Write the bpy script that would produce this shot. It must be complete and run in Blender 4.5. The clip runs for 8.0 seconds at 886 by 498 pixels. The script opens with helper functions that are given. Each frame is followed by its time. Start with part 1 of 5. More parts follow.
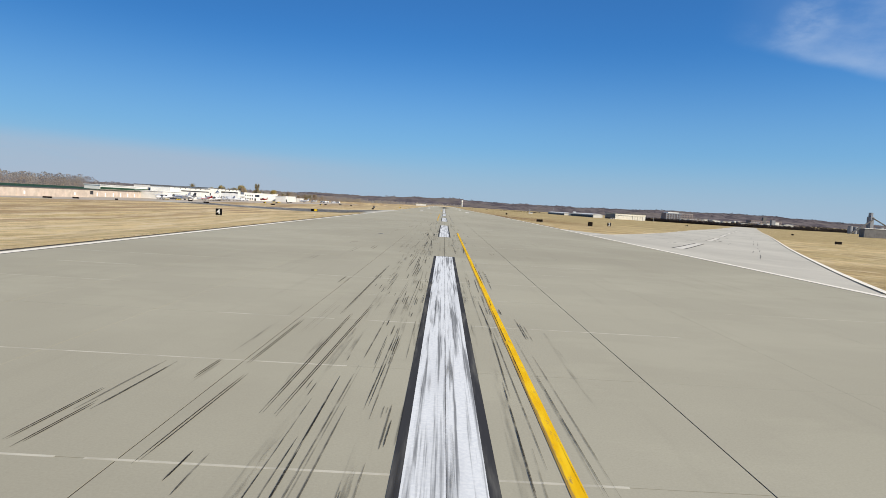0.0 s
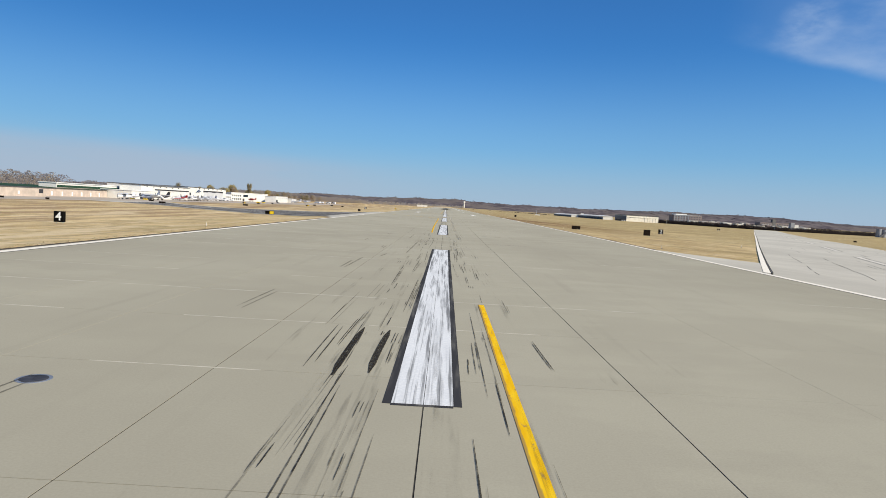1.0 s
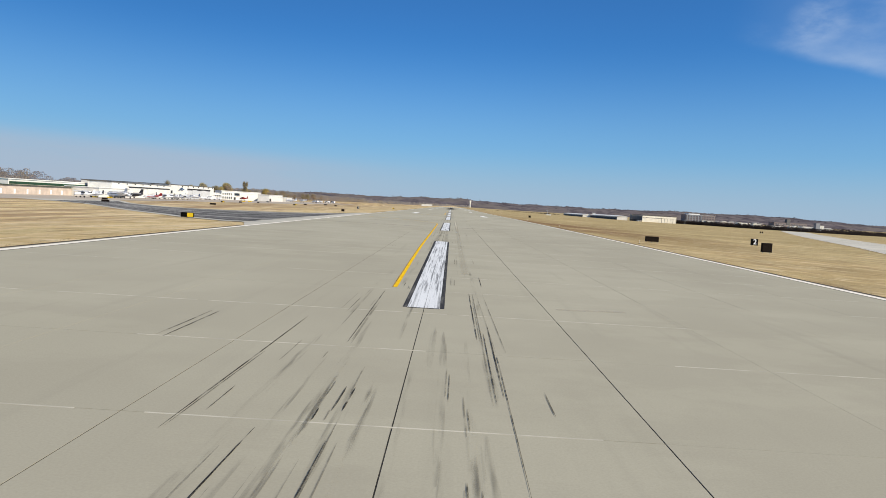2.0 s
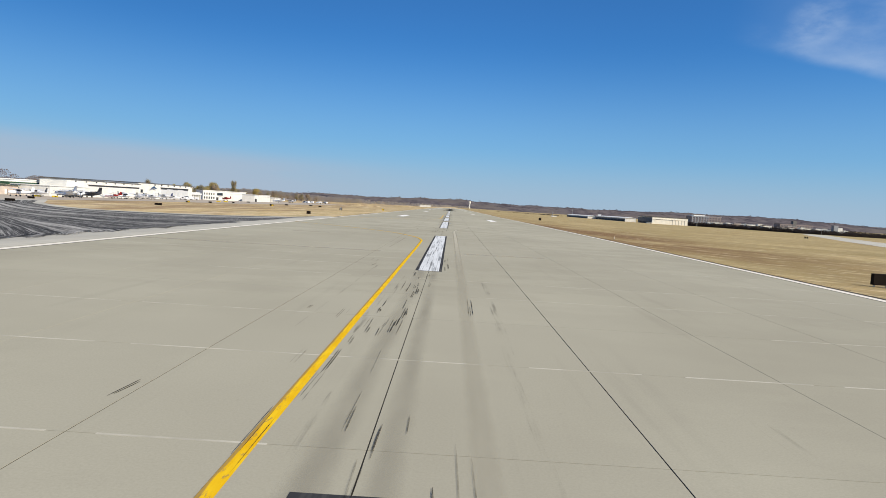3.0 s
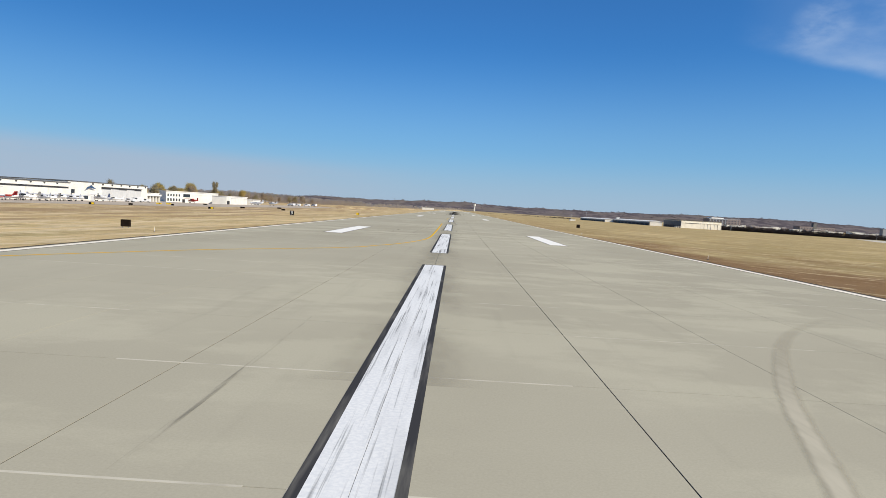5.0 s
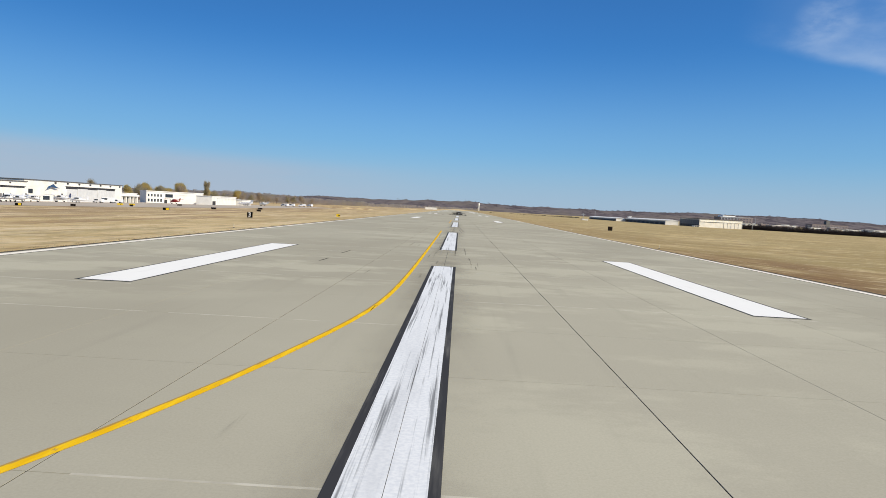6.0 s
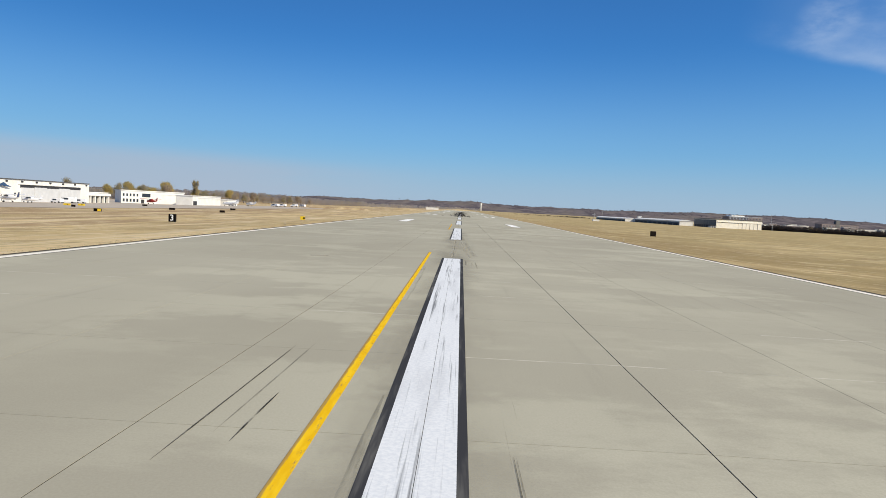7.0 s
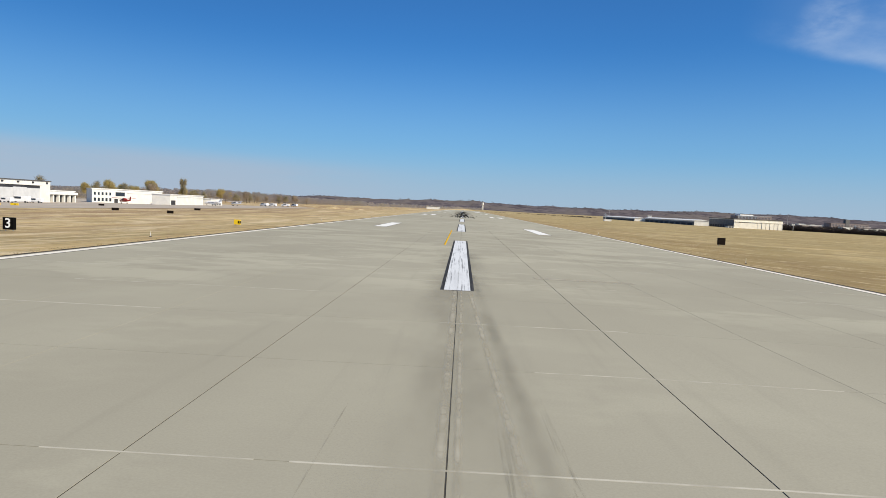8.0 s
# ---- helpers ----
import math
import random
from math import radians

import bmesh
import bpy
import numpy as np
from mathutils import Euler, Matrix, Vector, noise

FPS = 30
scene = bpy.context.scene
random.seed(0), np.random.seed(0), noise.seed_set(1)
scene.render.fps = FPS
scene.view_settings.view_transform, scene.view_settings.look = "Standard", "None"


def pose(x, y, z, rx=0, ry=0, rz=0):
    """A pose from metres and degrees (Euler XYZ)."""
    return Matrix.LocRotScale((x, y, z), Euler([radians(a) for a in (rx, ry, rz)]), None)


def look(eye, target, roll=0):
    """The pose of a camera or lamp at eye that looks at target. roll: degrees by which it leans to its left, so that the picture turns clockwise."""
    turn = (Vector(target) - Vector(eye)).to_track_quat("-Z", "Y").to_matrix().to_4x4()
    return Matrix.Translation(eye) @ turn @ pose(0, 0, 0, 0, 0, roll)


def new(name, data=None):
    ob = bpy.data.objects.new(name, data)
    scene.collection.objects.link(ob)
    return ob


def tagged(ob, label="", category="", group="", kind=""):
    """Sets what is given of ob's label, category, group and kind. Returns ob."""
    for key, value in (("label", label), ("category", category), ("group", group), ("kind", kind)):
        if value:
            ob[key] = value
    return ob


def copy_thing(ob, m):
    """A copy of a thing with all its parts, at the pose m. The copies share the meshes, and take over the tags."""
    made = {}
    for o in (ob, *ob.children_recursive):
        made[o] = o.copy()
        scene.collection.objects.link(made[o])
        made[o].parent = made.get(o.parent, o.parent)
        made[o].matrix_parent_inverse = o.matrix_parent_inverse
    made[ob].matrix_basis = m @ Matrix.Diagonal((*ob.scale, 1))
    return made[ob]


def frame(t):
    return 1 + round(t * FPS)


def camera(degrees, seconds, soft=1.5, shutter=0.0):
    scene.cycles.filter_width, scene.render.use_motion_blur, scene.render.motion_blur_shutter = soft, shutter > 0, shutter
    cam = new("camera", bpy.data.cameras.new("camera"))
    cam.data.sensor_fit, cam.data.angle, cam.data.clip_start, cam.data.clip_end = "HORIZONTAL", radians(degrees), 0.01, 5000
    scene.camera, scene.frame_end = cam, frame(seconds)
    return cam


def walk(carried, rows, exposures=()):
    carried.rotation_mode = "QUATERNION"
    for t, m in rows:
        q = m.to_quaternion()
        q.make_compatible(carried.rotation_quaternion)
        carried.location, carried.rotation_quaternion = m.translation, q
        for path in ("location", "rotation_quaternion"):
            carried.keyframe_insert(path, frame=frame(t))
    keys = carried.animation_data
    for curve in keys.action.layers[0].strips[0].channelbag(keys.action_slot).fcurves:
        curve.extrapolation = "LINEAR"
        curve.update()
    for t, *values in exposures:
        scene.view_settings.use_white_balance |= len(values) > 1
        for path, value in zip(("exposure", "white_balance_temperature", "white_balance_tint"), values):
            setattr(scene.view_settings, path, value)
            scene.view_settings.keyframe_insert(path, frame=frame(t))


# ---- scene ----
cam = camera(70.5, 8.0, soft=0.8)
PATH = [
    (0, (-0.213, -27.582, 2.27), (-0.209, -25.587, 2.13), 3.2),
    (0.5, (-0.069, -8.717, 2.264), (-0.069, -6.722, 2.124), 3.1),
    (1, (0.057, 9.853, 2.261), (0.055, 11.848, 2.124), 3.3),
    (1.5, (0.201, 27.668, 2.242), (0.198, 29.663, 2.104), 3.3),
    (1.7, (0.29, 34.772, 2.269), (0.273, 36.767, 2.129), 3.4),
    (2.8, (0.545, 72.819, 2.237), (0.523, 74.814, 2.099), 3.3),
    (3, (0.56, 79.591, 2.247), (0.542, 81.586, 2.11), 3.4),
    (3.5, (0.625, 96.315, 2.248), (0.602, 98.31, 2.111), 3.3),
    (4, (0.651, 112.584, 2.251), (0.623, 114.579, 2.114), 3.3),
    (4.5, (0.642, 128.569, 2.212), (0.61, 130.565, 2.077), 3.3),
    (4.7, (0.634, 134.991, 2.177), (0.602, 136.987, 2.048), 3.3),
    (5.8, (0.442, 168.723, 2.182), (0.4, 170.719, 2.052), 2.9),
    (6, (0.398, 174.669, 2.182), (0.352, 176.664, 2.051), 2.9),
    (6.5, (0.308, 189.227, 2.194), (0.258, 191.222, 2.063), 2.8),
    (7, (0.198, 203.711, 2.201), (0.146, 205.706, 2.07), 2.8),
    (7.5, (0.073, 217.854, 2.192), (0.02, 219.849, 2.06), 2.7),
    (8, (-0.039, 231.36, 2.192), (-0.096, 233.355, 2.059), 2.7),
]
walk(cam, [(t, look(eye, target, roll)) for t, eye, target, roll in PATH])

# ---- light ----
SUN_DIR = Vector((0.74, -0.43, 0.62)).normalized()
world = bpy.data.worlds.new("sky")
scene.world = world
world.use_nodes = True
wn, wl = world.node_tree.nodes, world.node_tree.links
sky = wn.new("ShaderNodeTexSky")
sky.sky_type = 'NISHITA'
sky.sun_disc = False
sky.sun_elevation = math.asin(SUN_DIR.z)
sky.sun_rotation = math.atan2(SUN_DIR.x, SUN_DIR.y)
sky.air_density, sky.dust_density, sky.ozone_density = 1.0, 0.15, 2.2
tone = wn.new("ShaderNodeMix")
tone.data_type, tone.blend_type = 'RGBA', 'MULTIPLY'
tone.inputs[0].default_value = 1.0
tone.inputs[7].default_value = (0.35, 0.93, 1.55, 1)
wl.new(sky.outputs[0], tone.inputs[6])


def wmath(op, a, b=None, clamp=False):
    n = wn.new("ShaderNodeMath")
    n.operation, n.use_clamp = op, clamp
    for i, v in enumerate((a, b)):
        if v is None:
            continue
        if isinstance(v, (int, float)):
            n.inputs[i].default_value = v
        else:
            wl.new(v, n.inputs[i])
    return n.outputs[0]


def wramp(value, lo, hi):
    n = wn.new("ShaderNodeMapRange")
    n.interpolation_type = 'SMOOTHSTEP'
    n.inputs[1].default_value, n.inputs[2].default_value = lo, hi
    wl.new(value, n.inputs[0])
    return n.outputs[0]


coord = wn.new("ShaderNodeTexCoord")
sep = wn.new("ShaderNodeSeparateXYZ")
wl.new(coord.outputs["Generated"], sep.inputs[0])
wx, wy, wz = sep.outputs


def wnoise(scale, stretch, detail=6.0):
    mp = wn.new("ShaderNodeMapping")
    mp.inputs["Scale"].default_value = stretch
    mp.inputs["Rotation"].default_value = (0, radians(24), 0)
    wl.new(coord.outputs["Generated"], mp.inputs[0])
    n = wn.new("ShaderNodeTexNoise")
    n.inputs["Scale"].default_value, n.inputs["Detail"].default_value, n.inputs["Roughness"].default_value = scale, detail, 0.6
    wl.new(mp.outputs[0], n.inputs["Vector"])
    return n.outputs[0]


# high cirrus ahead to the right, thin haze cloud low over the hangars
edge_line = wmath('SUBTRACT', wmath('ADD', wmath('ADD', wz, wmath('MULTIPLY', wx, 0.33)), wmath('MULTIPLY', wnoise(7.0, (1, 1, 2)), 0.022)), 0.379)
inside = wmath('MULTIPLY', wramp(edge_line, 0.0, 0.016), wramp(wx, 0.36, 0.46))
rim = wmath('MULTIPLY', wramp(edge_line, 0.048, 0.010), wramp(wx, 0.44, 0.53))
tuft_x, tuft_z = wmath('SUBTRACT', wx, 0.462), wmath('SUBTRACT', wz, 0.266)
tuft = wmath('ADD', wmath('MULTIPLY', tuft_x, tuft_x), wmath('MULTIPLY', tuft_z, tuft_z))
wisps = wramp(wnoise(6.5, (1, 1, 2.4)), 0.40, 0.72)
veil = wmath('ADD', wmath('MULTIPLY', wisps, 0.34), wmath('MULTIPLY', rim, 0.40))
veil = wmath('ADD', veil, wmath('MULTIPLY', wmath('MULTIPLY', wramp(tuft, 0.0016, 0.0), wramp(wnoise(14.0, (1, 1, 2)), 0.30, 0.62)), 0.42))
cirrus = wmath('MULTIPLY', inside, wmath('MULTIPLY', wmath('ADD', veil, 0.12), 0.85), True)
haze = wmath('MULTIPLY', wramp(wz, 0.26, -0.04), 0.85)
low = wmath('MULTIPLY', wmath('MULTIPLY', wramp(wmath('ADD', wz, wmath('MULTIPLY', wx, 0.02)), 0.066, 0.036), wramp(wx, 0.05, -0.40)), wramp(wnoise(3.0, (1, 1, 6)), 0.15, 0.55))


def blend(factor, below, color):
    n = wn.new("ShaderNodeMix")
    n.data_type = 'RGBA'
    n.inputs[7].default_value = (*color, 1)
    wl.new(factor, n.inputs[0])
    wl.new(below, n.inputs[6])
    return n.outputs[2]


side = wramp(wx, -0.65, 0.12)
gain = wn.new("ShaderNodeMix")
gain.data_type, gain.blend_type = 'RGBA', 'MULTIPLY'
gain.inputs[0].default_value = 1.0
level = wmath('ADD', wmath('MULTIPLY', side, 0.27), 0.87)
wl.new(tone.outputs[2], gain.inputs[6])
wl.new(level, gain.inputs[7])
air = blend(haze, gain.outputs[2], (4.1, 7.1, 10.2))
air = blend(wmath('MULTIPLY', wramp(wz, 0.10, 0.0), 0.55), air, (6.5, 7.5, 9.0))
air = blend(wmath('MULTIPLY', low, 0.60), air, (6.2, 7.1, 8.7))
air = blend(cirrus, air, (5.6, 7.6, 11.0))
wl.new(air, wn["Background"].inputs[0])
wn["Background"].inputs[1].default_value = 0.068
sun = new("sun", bpy.data.lights.new("sun", 'SUN'))
sun.data.energy, sun.data.angle, sun.data.color = 5.4, radians(0.53), (1.0, 0.905, 0.73)
sun.matrix_world = look(SUN_DIR * 100, (0, 0, 0))


# ---- materials ----
class Mat:
    """A node material under construction; every texture lies in world space."""

    def __init__(self, name, rough=0.8, metal=0.0, spec=0.3):
        self.m = bpy.data.materials.new(name)
        self.m.use_nodes = True
        self.n, self.l = self.m.node_tree.nodes, self.m.node_tree.links
        self.b = self.n["Principled BSDF"]
        self.b.inputs["Roughness"].default_value = rough
        self.b.inputs["Metallic"].default_value = metal
        self.b.inputs["Specular IOR Level"].default_value = spec
        self.pos = self.n.new("ShaderNodeNewGeometry").outputs["Position"]

    def noise(self, scale, stretch=(1, 1, 1), detail=4.0, rough=0.55, turn=0.0):
        mp = self.n.new("ShaderNodeMapping")
        mp.inputs["Scale"].default_value = stretch
        mp.inputs["Rotation"].default_value = (0, 0, turn)
        self.l.new(self.pos, mp.inputs[0])
        t = self.n.new("ShaderNodeTexNoise")
        t.inputs["Scale"].default_value, t.inputs["Detail"].default_value, t.inputs["Roughness"].default_value = scale, detail, rough
        self.l.new(mp.outputs[0], t.inputs["Vector"])
        return t.outputs[0]

    def ramp(self, value, lo, hi, a=0.0, b=1.0):
        r = self.n.new("ShaderNodeMapRange")
        r.interpolation_type = 'SMOOTHSTEP'
        for i, v in enumerate((lo, hi, a, b)):
            r.inputs[1 + i].default_value = v
        self.l.new(value, r.inputs[0])
        return r.outputs[0]

    def mul(self, a, b, op='MULTIPLY'):
        n = self.n.new("ShaderNodeMath")
        n.operation = op
        for i, v in enumerate((a, b)):
            if isinstance(v, (int, float)):
                n.inputs[i].default_value = v
            else:
                self.l.new(v, n.inputs[i])
        return n.outputs[0]

    def mix(self, f, a, b, mode='MIX'):
        n = self.n.new("ShaderNodeMix")
        n.data_type, n.blend_type = 'RGBA', mode
        for i, v in ((0, f), (6, a), (7, b)):
            if isinstance(v, (int, float)):
                n.inputs[i].default_value = v
            elif isinstance(v, tuple):
                n.inputs[i].default_value = (*v, 1)
            else:
                self.l.new(v, n.inputs[i])
        return n.outputs[2]

    def color(self, c):
        if isinstance(c, tuple):
            self.b.inputs["Base Color"].default_value = (*c, 1)
        else:
            self.l.new(c, self.b.inputs["Base Color"])
        return self

    def bump(self, height, strength=0.3, distance=0.01):
        n = self.n.new("ShaderNodeBump")
        n.inputs["Strength"].default_value, n.inputs["Distance"].default_value = strength, distance
        self.l.new(height, n.inputs["Height"])
        self.l.new(n.outputs[0], self.b.inputs["Normal"])
        return self

    def alpha(self, a):
        if isinstance(a, (int, float)):
            self.b.inputs["Alpha"].default_value = a
        else:
            self.l.new(a, self.b.inputs["Alpha"])
        return self

    def thin(self, share=0.45):
        """Thin leaves and twigs that let part of the light through."""
        t = self.n.new("ShaderNodeBsdfTranslucent")
        link = self.b.inputs["Base Color"].links
        self.l.new(link[0].from_socket, t.inputs["Color"])
        mixer = self.n.new("ShaderNodeMixShader")
        mixer.inputs[0].default_value = share
        self.l.new(self.b.outputs[0], mixer.inputs[1])
        self.l.new(t.outputs[0], mixer.inputs[2])
        self.l.new(mixer.outputs[0], self.n["Material Output"].inputs["Surface"])
        return self

    def random(self, island=False):
        if island:
            return self.n.new("ShaderNodeNewGeometry").outputs["Random Per Island"]
        return self.n.new("ShaderNodeObjectInfo").outputs["Random"]


def painted(name, color, rough=0.6, var=0.12, scale=1.5, metal=0.0, spec=0.3):
    m = Mat(name, rough, metal, spec)
    f = m.noise(scale, detail=5)
    dark = tuple(c * (1 - var * 1.6) for c in color)
    light = tuple(min(1.0, c * (1 + var * 0.5)) for c in color)
    m.color(m.mix(m.ramp(f, 0.3, 0.7), dark, light)).bump(m.noise(scale * 14), 0.08, 0.005)
    return m.m


def concrete_mat(name, a, b, stain, island):
    """Old pavement: broad cloudy tone, pale scuffed patches in some stretches, fine lengthwise wear, grain."""
    m = Mat(name, 1.0, 0.0, 0.06)
    broad = m.noise(0.07, (1.0, 0.6, 1), 4, 0.6)
    cloud = m.noise(0.30, (0.8, 1.0, 1), 5, 0.6)
    patch = m.noise(0.34, (0.6, 1.0, 1), 7, 0.66)
    sep_y = m.n.new("ShaderNodeSeparateXYZ")
    m.l.new(m.pos, sep_y.inputs[0])
    where = m.mul(m.ramp(m.noise(0.06, (1.0, 0.8, 1), 2), 0.39, 0.54), m.ramp(sep_y.outputs[1], 90, 200, 0.35, 1.0))
    streak = m.noise(2.2, (1.0, 0.05, 1), 4)
    fleck = m.noise(9.0, (1, 1, 1), 5, 0.7)
    grain = m.noise(38.0, (1, 1, 1), 5, 0.7)
    pale = tuple(min(1, v * k) for v, k in zip(b, (1.235, 1.25, 1.23)))
    c = m.mix(m.ramp(broad, 0.34, 0.66), a, b)
    c = m.mix(m.mul(m.ramp(cloud, 0.45, 0.75), 0.20), c, pale)
    c = m.mix(m.mul(m.mul(m.ramp(patch, 0.465, 0.575), where), 0.60), c, pale)
    c = m.mix(m.ramp(sep_y.outputs[1], 95, 10, 0.0, 0.10), c, stain)
    c = m.mix(m.ramp(sep_y.outputs[1], 195, 225, 0.0, 0.07), c, stain)
    c = m.mix(m.mul(m.ramp(streak, 0.55, 0.85), 0.25), c, stain)
    c = m.mix(m.mul(m.ramp(fleck, 0.56, 0.78), 0.16), c, stain)
    c = m.mix(m.mul(m.ramp(grain, 0.25, 0.75), 0.22), c, tuple(v * 0.55 for v in a))
    c = m.mix(m.mul(m.random(island), 0.10), c, tuple(v * 0.80 for v in a))
    m.color(c).bump(grain, 0.35, 0.004)
    return m.m


CONCRETE = concrete_mat("runway_concrete", (0.394, 0.367, 0.281), (0.454, 0.426, 0.329), (0.25, 0.235, 0.185), False)
CONCRETE_FAR = concrete_mat("runway_concrete_rows", (0.394, 0.367, 0.281), (0.454, 0.426, 0.329), (0.25, 0.235, 0.185), True)
PALE_CONCRETE = concrete_mat("pale_concrete", (0.50, 0.475, 0.405), (0.59, 0.56, 0.48), (0.36, 0.33, 0.29), True)
APRON_CONCRETE = concrete_mat("apron_concrete", (0.46, 0.395, 0.320), (0.53, 0.46, 0.375), (0.32, 0.27, 0.22), True)

m = Mat("joint_shadow", 0.95)
m.color(m.mix(m.ramp(m.noise(3.0), 0.3, 0.7), (0.02, 0.02, 0.018), (0.07, 0.065, 0.055)))
JOINT = m.m
m = Mat("joint_sealant", 0.8)
m.color(m.mix(m.ramp(m.noise(1.6, (1, 1, 1), 4), 0.34, 0.60), (0.405, 0.376, 0.292), (0.575, 0.54, 0.435)))
SEALANT = m.m

m = Mat("worn_white_paint", 0.95, 0.0, 0.06)
scuff = m.noise(15.0, (1.0, 0.012, 1), 4, 0.7)
scuff2 = m.noise(4.0, (1.0, 0.06, 1), 4, 0.6)
along = m.n.new("ShaderNodeSeparateXYZ")
m.l.new(m.pos, along.inputs[0])
wear = m.mul(m.mul(m.mul(scuff, 0.65), m.mul(scuff2, 0.35), 'ADD'), m.ramp(along.outputs[1], 60, 190, 0.0, 0.035), 'SUBTRACT')
bare = m.ramp(wear, 0.485, 0.60)
c = m.mix(m.ramp(m.noise(22, detail=4), 0.3, 0.7), (0.68, 0.70, 0.71), (0.79, 0.80, 0.79))
c = m.mix(m.mul(m.ramp(m.noise(2.5, (1, 0.12, 1), 4), 0.45, 0.7), 0.30), c, (0.42, 0.43, 0.44))
m.color(m.mix(m.mul(bare, 0.82), c, (0.13, 0.135, 0.14)))
STRIPE_WHITE = m.m
m = Mat("faded_white_paint", 0.95, 0.0, 0.06)
m.color(m.mix(m.ramp(m.noise(3.0, (1, 0.4, 1), 5), 0.35, 0.65), (0.72, 0.69, 0.61), (0.60, 0.565, 0.49)))
FADED_WHITE = m.m
m = Mat("clean_white_paint", 0.95, 0.0, 0.06)
m.color(m.mix(m.mul(m.ramp(m.noise(4, (1, 0.2, 1), 5), 0.55, 0.8), 0.3), (0.86, 0.85, 0.80), (0.58, 0.56, 0.50)))
BAR_WHITE = m.m
m = Mat("edge_line_paint", 0.95, 0.0, 0.06)
m.color(m.mix(m.ramp(m.noise(5, detail=5), 0.50, 0.80), (0.86, 0.81, 0.70), (0.60, 0.55, 0.45)))
EDGE_WHITE = m.m
m = Mat("black_border_paint", 0.95, 0.0, 0.06)
m.color(m.mix(m.ramp(m.noise(7, (1, 0.08, 1), 5), 0.45, 0.8), (0.045, 0.045, 0.048), (0.16, 0.155, 0.14)))
BORDER = m.m
m = Mat("yellow_line_paint", 0.95, 0.0, 0.06)
c = m.mix(m.ramp(m.noise(11, (1, 0.15, 1), 5), 0.35, 0.7), (0.80, 0.46, 0.008), (0.90, 0.58, 0.02))
c = m.mix(m.mul(m.ramp(m.noise(16, (1, 0.3, 1), 6, 0.7), 0.56, 0.70), 0.75), c, (0.24, 0.18, 0.10))
sep = m.n.new("ShaderNodeSeparateXYZ")
m.l.new(m.n.new("ShaderNodeUVMap").outputs[0], sep.inputs[0])
rim = m.ramp(m.mul(sep.outputs[0], m.mul(m.noise(5.0, (1, 0.2, 1), 5, 0.7), 0.55), 'SUBTRACT'), 0.02, -0.12)
m.color(m.mix(m.mul(rim, 0.8), c, (0.30, 0.20, 0.08)))
YELLOW = m.m
def feather(q, color, edge, strength):
    """A worn ribbon that fades into the concrete under it towards both of its sides."""
    uv = q.n.new("ShaderNodeUVMap").outputs[0]
    xyz = q.n.new("ShaderNodeSeparateXYZ")
    q.l.new(uv, xyz.inputs[0])
    off = q.mul(q.mul(q.mul(xyz.outputs[0], 0.5, 'SUBTRACT'), 0.0, 'ABSOLUTE'), 2.0)
    ragged = q.mul(off, q.mul(q.mul(q.noise(7.0, (1, 0.35, 1), 4), 0.5, 'SUBTRACT'), 0.35), 'ADD')
    q.color(color).alpha(q.mul(q.ramp(ragged, 1.0, 1.0 - 2 * edge), strength))


m = Mat("removed_marking", 0.95, 0.0, 0.06)
sep = m.n.new("ShaderNodeSeparateXYZ")
m.l.new(m.pos, sep.inputs[0])
kept = m.mul(m.ramp(sep.outputs[1], 90, 122, 0.25, 0.95), m.ramp(sep.outputs[1], 161, 150))
feather(m, m.mix(m.ramp(m.noise(8.0, (1, 0.15, 1), 5), 0.25, 0.65), (0.462, 0.430, 0.334), (0.540, 0.502, 0.393)), 0.36, kept)
SCAR = m.m
m = Mat("scoured_concrete", 0.95, 0.0, 0.06)
feather(m, m.mix(m.ramp(m.noise(2.0, (1, 1, 1), 5), 0.30, 0.65), (0.460, 0.428, 0.332), (0.560, 0.522, 0.412)), 0.45, m.ramp(m.noise(0.9, (1, 1, 1), 5, 0.65), 0.36, 0.60, 0.22, 0.70))
SCOURED = m.m
m = Mat("tyre_polish", 0.95, 0.0, 0.05)
feather(m, (0.30, 0.28, 0.225), 0.48, m.ramp(m.noise(0.5, (1.0, 0.3, 1), 4), 0.36, 0.62, 0.06, 0.32))
POLISH = m.m
m = Mat("tyre_rubber", 0.95, 0.0, 0.03)
fray = m.noise(60.0, (1.0, 0.03, 1), 5, 0.7)
clump = m.noise(6.0, (1.0, 0.25, 1), 4)
speck = m.ramp(m.noise(75.0, (1.0, 0.35, 1), 3, 0.7), 0.30, 0.54, 0.45, 1.0)
m.color((0.034, 0.031, 0.027)).alpha(m.mul(m.mul(m.mul(m.ramp(fray, 0.26, 0.56), m.ramp(clump, 0.26, 0.50)), speck), m.ramp(m.random(True), 0.0, 1.0, 0.30, 1.0)))
RUBBER = m.m
m = Mat("faint_rubber", 0.95, 0.0, 0.03)
m.color((0.05, 0.048, 0.044)).alpha(m.mul(m.mul(m.ramp(m.noise(14.0, (1.0, 0.05, 1), 5), 0.40, 0.72), m.ramp(m.noise(1.2, (1, 0.3, 1)), 0.35, 0.65)), 0.30))
RUBBER_FAINT = m.m
m = Mat("fresh_rubber", 0.95, 0.0, 0.03)
speck = m.ramp(m.noise(60.0, (1.0, 0.4, 1), 4, 0.75), 0.34, 0.54, 0.40, 1.0)
m.color((0.034, 0.031, 0.027)).alpha(m.mul(m.mul(m.ramp(m.noise(50.0, (1.0, 0.04, 1), 5, 0.7), 0.20, 0.45), speck), 0.95))
RUBBER_FRESH = m.m

